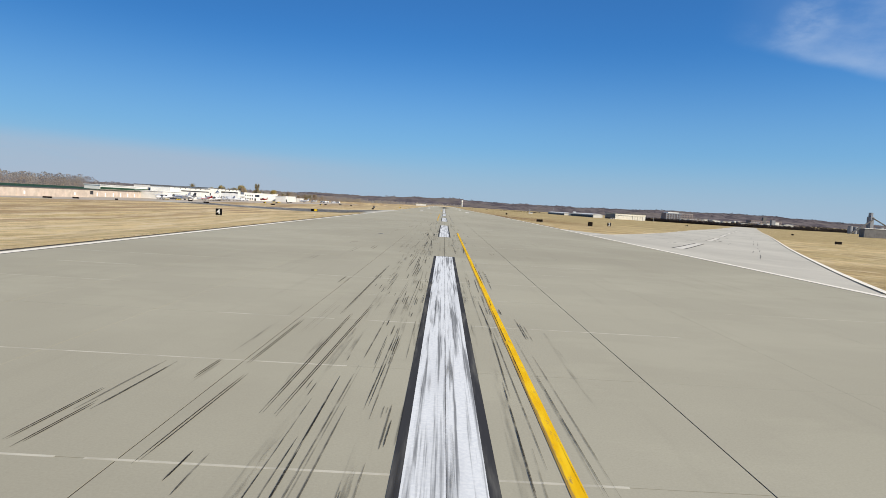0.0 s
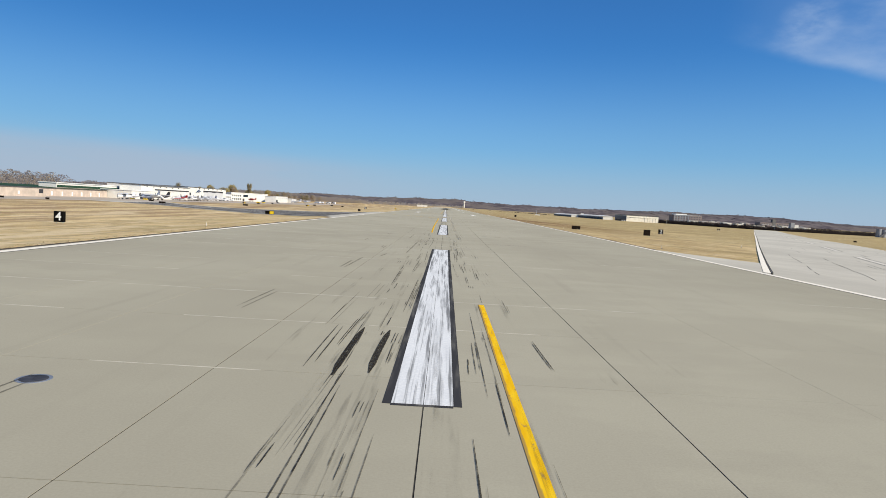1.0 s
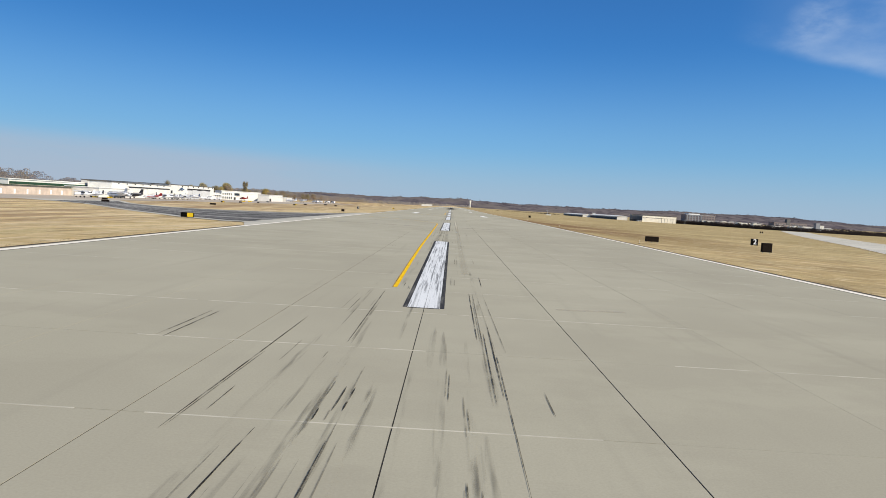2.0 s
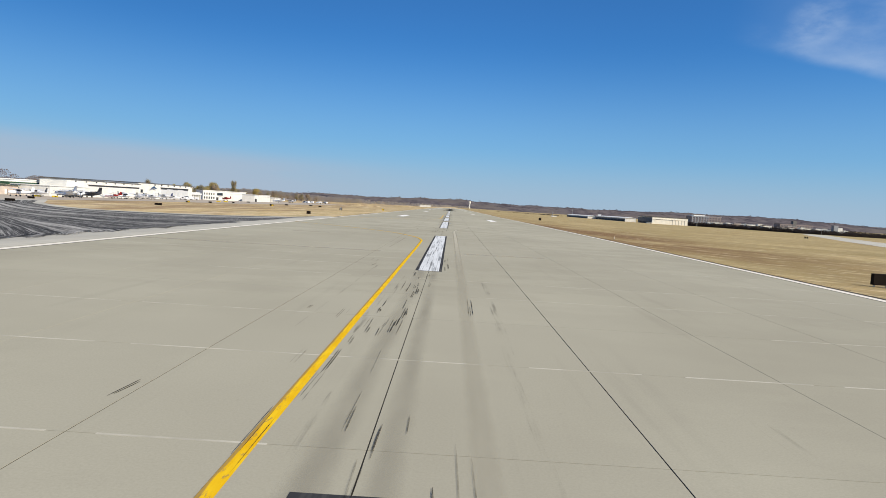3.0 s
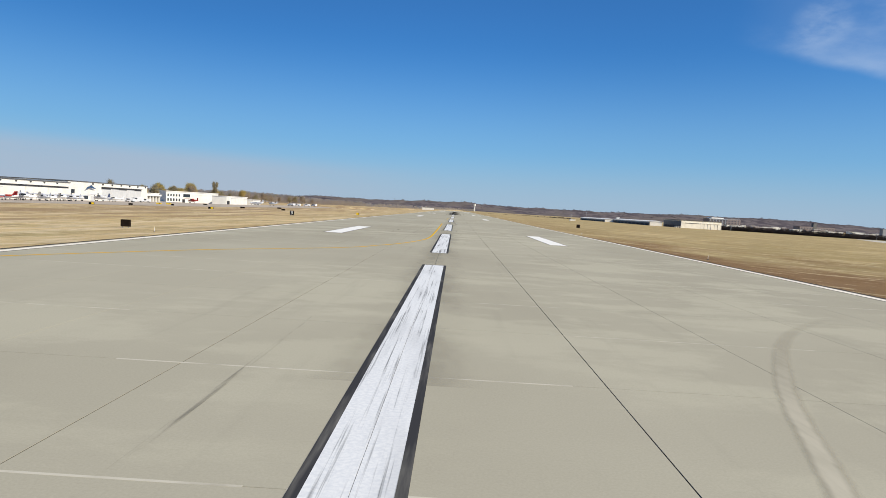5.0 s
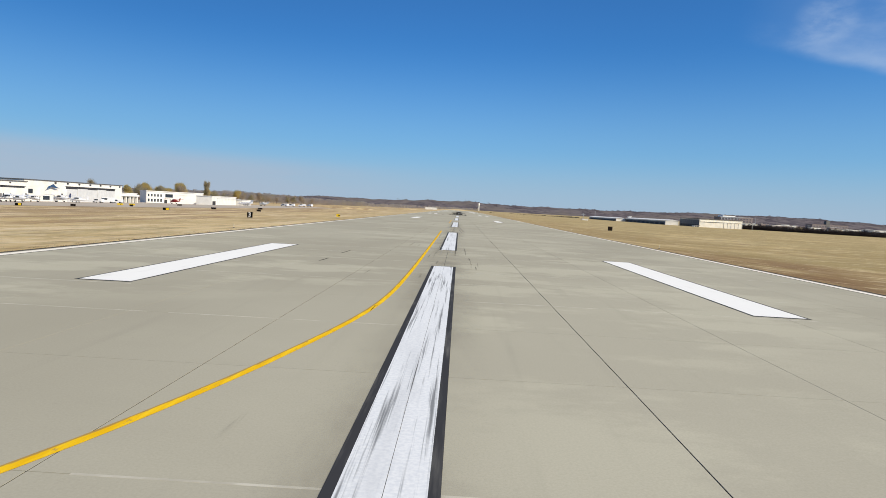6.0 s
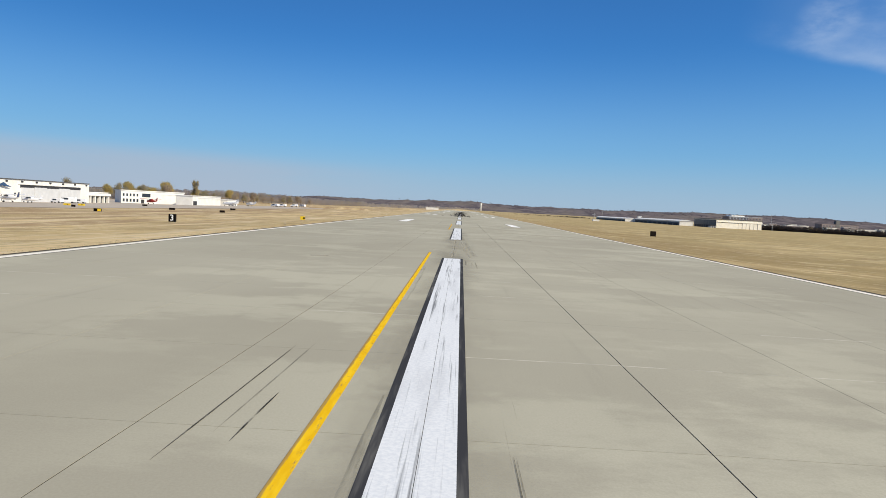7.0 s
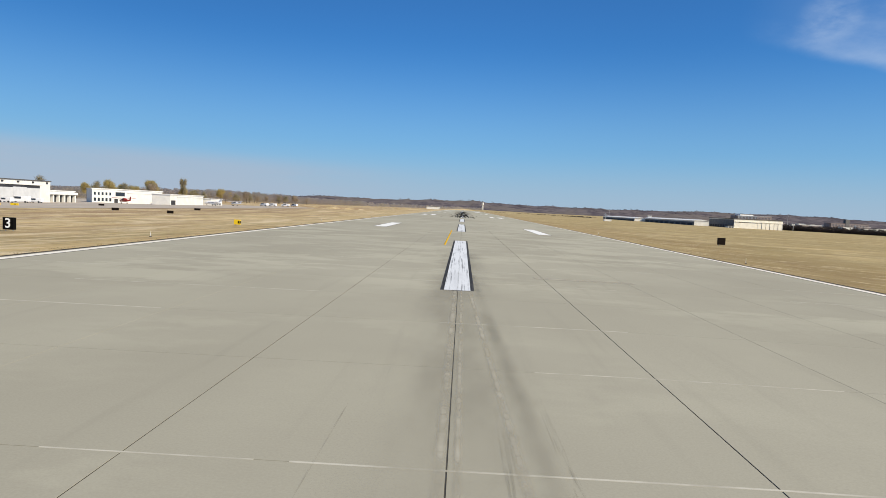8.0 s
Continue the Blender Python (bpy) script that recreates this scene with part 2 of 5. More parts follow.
m = Mat("dry_grass", 0.95, 0.0, 0.1)
g1 = m.noise(0.03, (1.0, 1.0, 1), 5, 0.6)
g2 = m.noise(0.16, (0.8, 1.2, 1), 5, 0.65)
g3 = m.noise(5.0, (1, 1, 1), 6, 0.75)
c = m.mix(m.ramp(g1, 0.36, 0.62), (0.600, 0.440, 0.205), (0.760, 0.585, 0.310))
c = m.mix(m.mul(m.ramp(g2, 0.52, 0.60), 0.50), c, (0.365, 0.270, 0.115))
c = m.mix(m.mul(m.ramp(m.noise(0.045, (1.3, 1, 1), 4), 0.55, 0.67), 0.45), c, (0.300, 0.250, 0.095))
c = m.mix(m.mul(m.ramp(m.noise(0.30, (0.7, 1.3, 1), 4), 0.56, 0.62), 0.85), c, (0.780, 0.630, 0.385))
c = m.mix(m.mul(m.ramp(m.noise(0.9, (0.6, 1.5, 1), 4), 0.56, 0.66), 0.5), c, (0.250, 0.180, 0.085))
c = m.mix(m.mul(m.ramp(m.noise(2.2, (0.6, 1.4, 1), 5), 0.50, 0.66), 0.45), c, (0.740, 0.610, 0.400))
sepx = m.n.new("ShaderNodeSeparateXYZ")
m.l.new(m.pos, sepx.inputs[0])
olive = m.mul(m.mul(m.ramp(sepx.outputs[0], 8, 20), m.ramp(sepx.outputs[1], 85, 135)), m.ramp(m.noise(0.05, (0.6, 1.0, 1), 5, 0.65), 0.34, 0.56, 0.35, 1.0))
c = m.mix(m.mul(olive, 0.72), c, (0.325, 0.250, 0.103))
dull = m.mul(m.ramp(sepx.outputs[0], 8, 20), m.ramp(m.noise(0.10, (0.7, 1.0, 1), 6, 0.7), 0.40, 0.58, 0.10, 0.50))
c = m.mix(dull, c, (0.340, 0.265, 0.125))
c = m.mix(m.mul(m.mul(m.ramp(sepx.outputs[0], -16, -26), m.ramp(sepx.outputs[1], 190, 290)), m.ramp(m.noise(0.07, (0.7, 1.0, 1), 5, 0.65), 0.38, 0.60, 0.10, 0.50)), c, (0.360, 0.260, 0.130))
verge = m.mul(m.mul(m.ramp(sepx.outputs[0], -48, -70), m.ramp(sepx.outputs[0], -118, -100)), m.ramp(m.noise(0.05, (0.8, 0.5, 1), 4), 0.42, 0.56))
c = m.mix(m.mul(verge, 0.75), c, (0.330, 0.225, 0.125))
bands = m.mul(m.ramp(sepx.outputs[0], -24, -40), m.ramp(m.noise(0.16, (1.0, 0.10, 1), 5, 0.65), 0.47, 0.60))
c = m.mix(m.mul(bands, 0.75), c, (0.330, 0.215, 0.120))
bleached = m.mul(m.ramp(sepx.outputs[0], -15, -22), m.ramp(m.noise(0.21, (1.0, 0.16, 1), 6, 0.7), 0.53, 0.60))
c = m.mix(m.mul(bleached, 0.60), c, (0.800, 0.655, 0.420))
thatch = m.mul(m.ramp(sepx.outputs[0], 15, -15, 0.9, 1.0), m.ramp(m.noise(0.45, (1.0, 0.30, 1), 7, 0.75), 0.53, 0.60))
c = m.mix(m.mul(thatch, 0.45), c, (0.300, 0.205, 0.100))
brown = m.mul(m.ramp(sepx.outputs[0], 13, 16), m.mul(m.ramp(sepx.outputs[0], 48, 24), m.mul(m.ramp(sepx.outputs[1], 105, 150, 0.2, 1.0), m.ramp(sepx.outputs[1], 250, 205, 0.3, 1.0))))
c = m.mix(m.mul(m.mul(brown, m.ramp(m.noise(0.08, (0.6, 0.4, 1), 6, 0.65), 0.34, 0.56)), 0.85), c, (0.200, 0.108, 0.050))
c = m.mix(m.mul(m.ramp(g3, 0.40, 0.75), 0.28), c, (0.240, 0.175, 0.080))
c = m.mix(m.mul(m.ramp(m.noise(0.55, (0.5, 1.4, 1), 6, 0.7), 0.56, 0.62), 0.45), c, (0.800, 0.660, 0.410))
m.color(c).bump(g3, 0.8, 0.12)
GRASS = m.m
m = Mat("grass_tuft", 0.9, 0.0, 0.1)
m.color(m.mix(m.random(True), (0.26, 0.20, 0.10), (0.36, 0.28, 0.15)))
TUFT = m.m
m = Mat("dark_edge", 0.95)
m.color(m.mix(m.ramp(m.noise(0.8), 0.3, 0.7), (0.040, 0.030, 0.021), (0.085, 0.060, 0.038)))
EDGE_DARK = m.m

m = Mat("blackened_asphalt", 0.95, 0.0, 0.06)
world_pos = m.pos
m.pos = m.n.new("ShaderNodeUVMap").outputs[0]
lane_xy = m.n.new("ShaderNodeSeparateXYZ")
m.l.new(m.pos, lane_xy.inputs[0])
s1 = m.noise(0.55, (1.0, 0.05, 1), 5, 0.6)
s2 = m.noise(1.5, (1.0, 0.022, 1), 6, 0.7)
s3 = m.noise(4.5, (1.0, 0.03, 1), 5, 0.7)
c = m.mix(m.ramp(s1, 0.40, 0.60), (0.028, 0.027, 0.027), (0.080, 0.078, 0.075))
c = m.mix(m.mul(m.ramp(s2, 0.50, 0.59), 0.90), c, (0.34, 0.33, 0.305))
c = m.mix(m.mul(m.ramp(s3, 0.53, 0.62), 0.70), c, (0.46, 0.445, 0.41))
worn = m.ramp(m.noise(0.16, (1.0, 0.07, 1), 4, 0.6), 0.52, 0.60)
c = m.mix(m.mul(worn, m.ramp(s2, 0.40, 0.55, 0.35, 0.95)), c, (0.50, 0.48, 0.44))
ragged = m.mul(lane_xy.outputs[1], m.mul(m.noise(0.35, (1.0, 0.25, 1), 5, 0.7), 13.0), 'SUBTRACT')
frayed = m.ramp(m.mul(ragged, m.mul(s2, 5.0), 'ADD'), -1.2, 0.6)
m.alpha(frayed)
m.pos = world_pos
m.color(c).bump(m.noise(20), 0.3, 0.01)
ASPHALT = m.m

m = Mat("wooded_hill", 1.0, 0.0, 0.0)
w1 = m.noise(0.022, (1, 0.5, 2.5), 6, 0.72)
c = m.mix(m.ramp(w1, 0.40, 0.60), (0.092, 0.080, 0.090), (0.170, 0.148, 0.148))
c = m.mix(m.mul(m.ramp(m.noise(0.0075, (1, 0.4, 2.0), 4), 0.52, 0.60), 0.55), c, (0.085, 0.078, 0.088))
m.color(m.mix(m.mul(m.ramp(m.noise(0.005, (1, 0.4, 3.0), 5, 0.65), 0.50, 0.60), 0.65), c, (0.185, 0.160, 0.140)))
HILL = m.m
# twig colours paler and greyer than bark, with the haze painted in
m = Mat("hazed_woods", 1.0, 0.0, 0.0)
c = m.mix(m.ramp(m.noise(0.035, detail=4), 0.38, 0.62), (0.520, 0.465, 0.430), (0.590, 0.530, 0.455))
m.color(m.mix(m.mul(m.ramp(m.noise(0.012, detail=3), 0.48, 0.66), 0.45), c, (0.560, 0.500, 0.350))).thin(0.8)
WOODS = m.m


def leaf_mat(name, a, b):
    q = Mat(name, 0.8, 0.0, 0.15)
    q.color(q.mix(q.random(True), a, b)).thin(0.75)
    return q.m


LEAF_YELLOW = leaf_mat("yellowing_leaves", (0.640, 0.550, 0.270), (0.690, 0.590, 0.300))
LEAF_OLIVE = leaf_mat("olive_leaves", (0.510, 0.455, 0.310), (0.560, 0.500, 0.345))
LEAF_BROWN = leaf_mat("brown_twigs", (0.540, 0.465, 0.365), (0.590, 0.505, 0.390))
m = Mat("tar_line", 0.9, 0.0, 0.06)
m.color(m.mix(m.ramp(m.noise(4.0), 0.3, 0.7), (0.05, 0.049, 0.046), (0.13, 0.125, 0.118)))
TAR = m.m
BARK = painted("bark", (0.12, 0.09, 0.07), 0.9, 0.3, 3.0)

WALL_WHITE = painted("white_sheet_metal", (0.79, 0.765, 0.70), 0.5, 0.07, 0.3)
WALL_CREAM = painted("cream_sheet_metal", (0.92, 0.865, 0.73), 0.55, 0.07, 0.3)
WALL_TAN = painted("tan_block_wall", (0.58, 0.485, 0.400), 0.85, 0.12, 0.4)
WALL_PINK = painted("buff_wall", (0.60, 0.495, 0.410), 0.85, 0.12, 0.4)
ROOF_WHITE = painted("white_roof_membrane", (0.82, 0.81, 0.77), 0.6, 0.08, 0.4)
ROOF_GREEN = painted("green_metal_roof", (0.036, 0.078, 0.048), 0.9, 0.15, 0.5, 0.0, 0.05)
ROOF_DARK = painted("dark_roof", (0.10, 0.095, 0.09), 0.7, 0.2, 0.5)
DOOR_GREY = painted("grey_door_panel", (0.60, 0.60, 0.595), 0.5, 0.06, 0.5)
# near-black for lamps and propellers, and for painted shade in doorways and recesses
SHADE_AND_DARK = painted("shade_and_dark_parts", (0.045, 0.045, 0.05), 0.7, 0.2, 0.5)
# grey of towers, shed and conveyors, and painted shade on the -x hangar sides
GREY_SHADE = painted("grey_parts_and_shade", (0.17, 0.165, 0.16), 0.7, 0.15, 0.5)
# far brick and far window glass have distance haze lightened into their colours
BRICK = painted("hazed_brown_brick", (0.30, 0.25, 0.24), 0.85, 0.2, 0.6)
FAR_GLASS = painted("hazed_window_glass", (0.13, 0.125, 0.135), 0.3, 0.1, 0.4)
SILO_GREY = painted("silo_concrete", (0.30, 0.31, 0.33), 0.8, 0.12, 0.2)
GLASS = painted("dark_window_glass", (0.03, 0.04, 0.055), 0.12, 0.1, 0.4)
SIGN_BLACK = painted("sign_black", (0.006, 0.0055, 0.005), 0.7, 0.2, 2.0, 0.0, 0.05)
SIGN_BROWN = painted("sign_back", (0.016, 0.011, 0.008), 0.8, 0.2, 2.0, 0.0, 0.08)
SIGN_YELLOW = painted("sign_yellow", (0.85, 0.58, 0.02), 0.5, 0.06, 2.0)
SIGN_WHITE = painted("sign_white", (0.88, 0.88, 0.86), 0.5, 0.04, 2.0)
STEEL = painted("galvanised_steel", (0.42, 0.43, 0.44), 0.45, 0.12, 3.0, 0.6)
CAST_IRON = painted("cast_iron", (0.075, 0.072, 0.075), 0.6, 0.3, 9.0, 0.3)
PLANE_WHITE = painted("aircraft_white", (0.84, 0.84, 0.84), 0.3, 0.04, 1.0)
PLANE_BLUE = painted("aircraft_blue", (0.08, 0.11, 0.22), 0.3, 0.08, 1.0)
PLANE_DARK = painted("aircraft_dark_grey", (0.075, 0.075, 0.085), 0.3, 0.06, 1.0)
PLANE_RED = painted("aircraft_red", (0.45, 0.04, 0.03), 0.35, 0.1, 1.0)
RUBBER_TYRE = painted("tyre", (0.03, 0.03, 0.03), 0.8, 0.2, 6.0)
LOGO_BLUE = painted("logo_blue", (0.035, 0.08, 0.17), 0.5, 0.08, 1.0)
LIGHT_GLASS = painted("lamp_glass", (0.80, 0.70, 0.45), 0.2, 0.05, 9.0)


# ---- mesh helpers ----
def part(name, bm, mat, parent=None, label="", smooth=False):
    me = bpy.data.meshes.new(name)
    bmesh.ops.recalc_face_normals(bm, faces=bm.faces) if len(bm.faces) < 4000 else None
    bm.to_mesh(me)
    bm.free()
    me.materials.append(mat)
    if smooth:
        for p in me.polygons:
            p.use_smooth = True
    ob = new(name, me)
    if parent is not None:
        ob.parent = parent
    if label:
        ob["label"] = label
    return ob


def raw(name, verts, faces, mat, parent=None):
    me = bpy.data.meshes.new(name)
    me.from_pydata(verts, [], faces)
    me.materials.append(mat)
    ob = new(name, me)
    if parent is not None:
        ob.parent = parent
    return ob


def box(bm, x0, x1, y0, y1, z0, z1):
    v = [bm.verts.new(p) for p in ((x0, y0, z0), (x1, y0, z0), (x1, y1, z0), (x0, y1, z0), (x0, y0, z1), (x1, y0, z1), (x1, y1, z1), (x0, y1, z1))]
    for f in ((0, 3, 2, 1), (4, 5, 6, 7), (0, 1, 5, 4), (1, 2, 6, 5), (2, 3, 7, 6), (3, 0, 4, 7)):
        bm.faces.new([v[i] for i in f])
    return bm


def boxes(*some):
    bm = bmesh.new()
    for b in some:
        box(bm, *b)
    return bm


def soft_box(x0, x1, y0, y1, z0, z1, r=0.02):
    bm = boxes((x0, x1, y0, y1, z0, z1))
    bmesh.ops.bevel(bm, geom=bm.edges[:], offset=r, segments=2, affect='EDGES', profile=0.5)
    return bm


def tube(bm, p, q, r0, r1, sides=8):
    p, q = Vector(p), Vector(q)
    d = (q - p).normalized()
    a = d.orthogonal().normalized()
    b = d.cross(a)
    rings = []
    for c, r in ((p, r0), (q, r1)):
        rings.append([bm.verts.new(c + (a * math.cos(k * math.tau / sides) + b * math.sin(k * math.tau / sides)) * r) for k in range(sides)])
    for k in range(sides):
        bm.faces.new((rings[0][k], rings[0][(k + 1) % sides], rings[1][(k + 1) % sides], rings[1][k]))
    bm.faces.new(rings[0][::-1])
    bm.faces.new(rings[1])
    return bm


def holder(name, x, y, z, turn=0.0, label="", category="", group="", kind=""):
    e = new(name)
    e.matrix_basis = pose(x, y, z, 0, 0, turn)
    return tagged(e, label, category, group, kind)


LEFT_X = (0, 15.25, 18, 22, 34, 60, 110, 160, 400, 5000)
LEFT_Z = (-0.10, -0.06, -0.25, -0.62, -1.15, -1.65, -2.3, -3.3, -3.5, -6.0)
RIGHT_X = (0, 15.25, 18, 22, 34, 45, 60, 75, 110, 160, 250, 400, 5000)
RIGHT_Z = (-0.10, -0.06, -0.20, -0.36, -0.70, -0.92, -1.04, -1.14, -1.6, -2.4, -3.2, -3.6, -6.0)
RIGHT_END = (-0.10, -0.26, -0.42, -0.70, -1.12, -1.22, -1.32, -1.40, -1.8, -2.5, -3.3, -3.6, -6.0)


def ground_z(x, y):
    """Height of the field: it falls away gently on both sides of the runway."""
    if x < 0:
        return float(np.interp(-x, LEFT_X, LEFT_Z))
    f = min(1.0, max(0.0, (y - 150) / 110))
    f = f * f * (3 - 2 * f)
    return float(np.interp(x, RIGHT_X, RIGHT_Z)) * (1 - f) + float(np.interp(x, RIGHT_X, RIGHT_END)) * f


# ---- ground ----
def sheet(name, xs, ys, mat, lift=0.0, inside=None):
    verts, faces = [], []
    for j, y in enumerate(ys):
        for i, x in enumerate(xs):
            bump = 0.0
            if abs(x) > 20:
                bump = 0.03 * noise.noise(Vector((x * 0.03, y * 0.02, 0))) * min(1.0, (abs(x) - 20) / 20)
            verts.append((x, y, ground_z(x, y) + bump + lift))
    w = len(xs)
    for j in range(len(ys) - 1):
        for i in range(w - 1):
            faces.append((j * w + i, j * w + i + 1, (j + 1) * w + i + 1, (j + 1) * w + i))
    return raw(name, verts, faces, mat)


half = [0, 8, 15.25, 16.5, 18, 20, 22, 25, 28, 31, 34, 40, 45, 52, 60, 67, 75, 85, 98, 110, 125, 140, 160, 200, 250, 320, 400, 600, 900, 1400, 2200, 3200, 4600]
xs = [-v for v in half[:0:-1]] + half
ys = list(range(-400, 700, 10)) + list(range(700, 1200, 40)) + list(range(1200, 4801, 200))
ground = tagged(sheet("ground", xs, ys, GRASS), "dry straw-coloured mown airfield grass", "grass field", kind="structure")


def strip_sheet(name, left, right, mat, lift, label, category, steps=60, across=8):
    """Pavement between two edge lines given as functions of 0..1, laid on the field."""
    verts, faces = [], []
    for j in range(steps + 1):
        a, b = left(j / steps), right(j / steps)
        for i in range(across + 1):
            x = a[0] + (b[0] - a[0]) * i / across
            y = a[1] + (b[1] - a[1]) * i / across
            verts.append((x, y, ground_z(x, y) + lift))
    w = across + 1
    for j in range(steps):
        for i in range(across):
            faces.append((j * w + i, j * w + i + 1, (j + 1) * w + i + 1, (j + 1) * w + i))
    ob = raw(name, verts, faces, mat)
    return tagged(ob, label, category, kind="structure")


def poly(points):
    """A polyline as a function of 0..1, by length."""
    p = [Vector((x, y, 0)) for x, y in points]
    d = [0.0]
    for a, b in zip(p, p[1:]):
        d.append(d[-1] + (b - a).length)

    def at(s):
        s *= d[-1]
        return float(np.interp(s, d, [q.x for q in p])), float(np.interp(s, d, [q.y for q in p]))
    return at


# crossing runway to the right, taxiway to the left, apron in front of the hangars
cross_left = poly([(15.11, 38.3), (60, 129.9), (203, 421.8), (300, 619)])
cross_right = poly([(15.11, -6.5), (23.5, 10.7), (155, 279), (318, 612)])
crossing = strip_sheet("crossing_runway", cross_left, cross_right, PALE_CONCRETE, 0.050, "pale grey concrete crossing runway with rubber streaks", "runway", 110, 26)
taxi_near = poly([(-14.36, 90), (-17, 98), (-21, 106), (-29, 117), (-39, 130), (-47, 139), (-62, 158), (-78, 178), (-96, 193), (-114, 207)])
taxi_far = poly([(-14.36, 161), (-17, 165), (-20, 168), (-26, 171), (-34, 173), (-44, 174), (-54, 177), (-64, 185), (-80, 203), (-98, 232), (-114, 256)])
left_taxiway = strip_sheet("taxiway", taxi_near, taxi_far, PALE_CONCRETE, 0.050, "pale concrete taxiway turn-off under black asphalt lanes", "taxiway", 60, 24)
far_x = (-98, -80, -64, -54, -44, -34, -26, -20, -17, -14.76)
far_y = (232, 203, 185, 177, 174, 173, 171, 168, 165, 161)
LANES, ALONG = 90, 61
lane_v, lane_uv, lane_f = [], [], []
for k in range(LANES):
    u = k / (LANES - 1)
    for j in range(ALONG):
        x = -15.2 - 81 * (j / (ALONG - 1)) ** 1.5
        y0 = 2.0 + float(np.interp(-x, (14.7, 17, 21, 29, 39, 47, 62, 78, 96), (91, 98, 106, 117, 130, 139, 158, 178, 193)))
        y1 = float(np.interp(x, far_x, far_y)) - 3.5
        y = y0 + (y1 - y0) * u ** (1.0 + 0.35 * j / ALONG)
        lane_v.append((x, y, ground_z(x, y) + 0.072))
        lane_uv.append((60.0 * u, (-x - 15.2) * 1.3))
for k in range(LANES - 1):
    for j in range(ALONG - 1):
        i = k * ALONG + j
        lane_f.append((i, i + ALONG, i + ALONG + 1, i + 1))
seal_coat = raw("asphalt_surface", lane_v, lane_f, ASPHALT, left_taxiway)
seal_coat["label"] = "rubber-blackened asphalt with pale curved streaks"
layer = seal_coat.data.uv_layers.new(name="lanes")
for loop in seal_coat.data.loops:
    layer.data[loop.index].uv = lane_uv[loop.vertex_index]
shoulder = strip_sheet("shoulder", poly([(15.11, 55), (20.0, 51.0)]), poly([(15.11, 38.5), (20.9, 50.3)]), PALE_CONCRETE, 0.048, "pale concrete wedge between grass corner and crossing runway", "shoulder", 12, 6)
apron = strip_sheet("apron", poly([(-340, 100), (-340, 700)]), poly([(-112, 165), (-104, 240), (-104, 300), (-90, 345), (-86, 430), (-84, 660)]), APRON_CONCRETE, 0.055, "grey-buff concrete aircraft apron before the hangars", "apron", 60, 40)

# ---- runway ----
LANE, ROW, JOINT_X, JOINT_Y = 2.757, 3.363, -0.07, 34.68
RUN_L, RUN_R = -14.38, 15.1
KINK = JOINT_X + LANE


def crossfall(x, y):
    """How far the right-hand lanes of the runway fall away from the crown."""
    f = min(1.0, max(0.0, (y - 135) / 150))
    return -0.19 * f * f * (3 - 2 * f) * max(0.0, x - KINK) / (RUN_R - KINK)


base_rows = [-33 + 337 * k / 34 for k in range(35)]
runway = tagged(part("runway", boxes((RUN_L, KINK, -33, 304, -0.4, -0.006), *[(KINK, RUN_R, ya, yb, -0.4, -0.006) for ya, yb in zip(base_rows, base_rows[1:])]), JOINT), "buff-grey concrete runway of square slabs with rubber marks", "runway", kind="structure")
part("runway_end", boxes((RUN_L, KINK, 304, 862, -0.4, 0.0), (KINK, RUN_R, 304, 862, -0.4, 0.0)), CONCRETE, runway)
part("runway_end", boxes((RUN_L, RUN_R, -220, -33.05, -0.4, 0.0)), CONCRETE, runway)

bm = bmesh.new()
n0, n1 = math.ceil((-33 - JOINT_Y) / ROW), math.floor((304 - JOINT_Y) / ROW)
for n in range(n0, n1 + 1):
    strong = random.random() * (1.0 if JOINT_Y + n * ROW < 212 else 0.55)
    x = RUN_L + random.uniform(0, 3)
    while x < RUN_R - 1:
        run = random.uniform(1.5, 6.5)
        if random.random() < (0.35 + 0.5 * strong) * (0.35 if x > 1.0 and JOINT_Y + n * ROW < 45 else 1.0):
            wid = random.uniform(0.009, 0.014) + 0.009 * strong
            stops = [x, min(RUN_R, x + run)]
            if x < KINK < x + run:
                stops.insert(1, KINK)
            for xa, xb in zip(stops, stops[1:]):
                box(bm, xa, xb, JOINT_Y + n * ROW - wid, JOINT_Y + n * ROW + wid, -0.02, 0.0012)
        x += run + random.uniform(0.1, 0.9)
sealant = part("joint_sealant", bm, SEALANT, runway)
sealant["kind"] = "stuff"


def ribbon(name, pts, width, mat, parent, z=0.006, label="", taper=0.0):
    """A flat painted line along points."""
    verts, faces = [], []
    for k, p in enumerate(pts):
        a = Vector(pts[max(0, k - 1)])
        b = Vector(pts[min(len(pts) - 1, k + 1)])
        d = (b - a).normalized()
        s = Vector((d.y, -d.x)) * width / 2
        verts += [(p[0] - s.x, p[1] - s.y, z), (p[0] + s.x, p[1] + s.y, z)]
    for k in range(len(pts) - 1):
        faces.append((2 * k, 2 * k + 1, 2 * k + 3, 2 * k + 2))
    ob = raw(name, verts, faces, mat, parent)
    layer = ob.data.uv_layers.new(name="across")
    for loop in ob.data.loops:
        layer.data[loop.index].uv = (loop.vertex_index % 2, loop.vertex_index // 2)
    if label:
        ob["label"] = label
    return ob


def smooth_path(pts, n=12):
    """Catmull-Rom curve through points."""
    p = [Vector(q) for q in pts]
    out = []
    for i in range(len(p) - 1):
        a, b, c, d = p[max(0, i - 1)], p[i], p[i + 1], p[min(len(p) - 1, i + 2)]
        for k in range(n):
            t = k / n
            v = 0.5 * (2 * b + (c - a) * t + (2 * a - 5 * b + 4 * c - d) * t * t + (3 * b - a - 3 * c + d) * t ** 3)
            out.append((v.x, v.y))
    return out + [tuple(p[-1])]


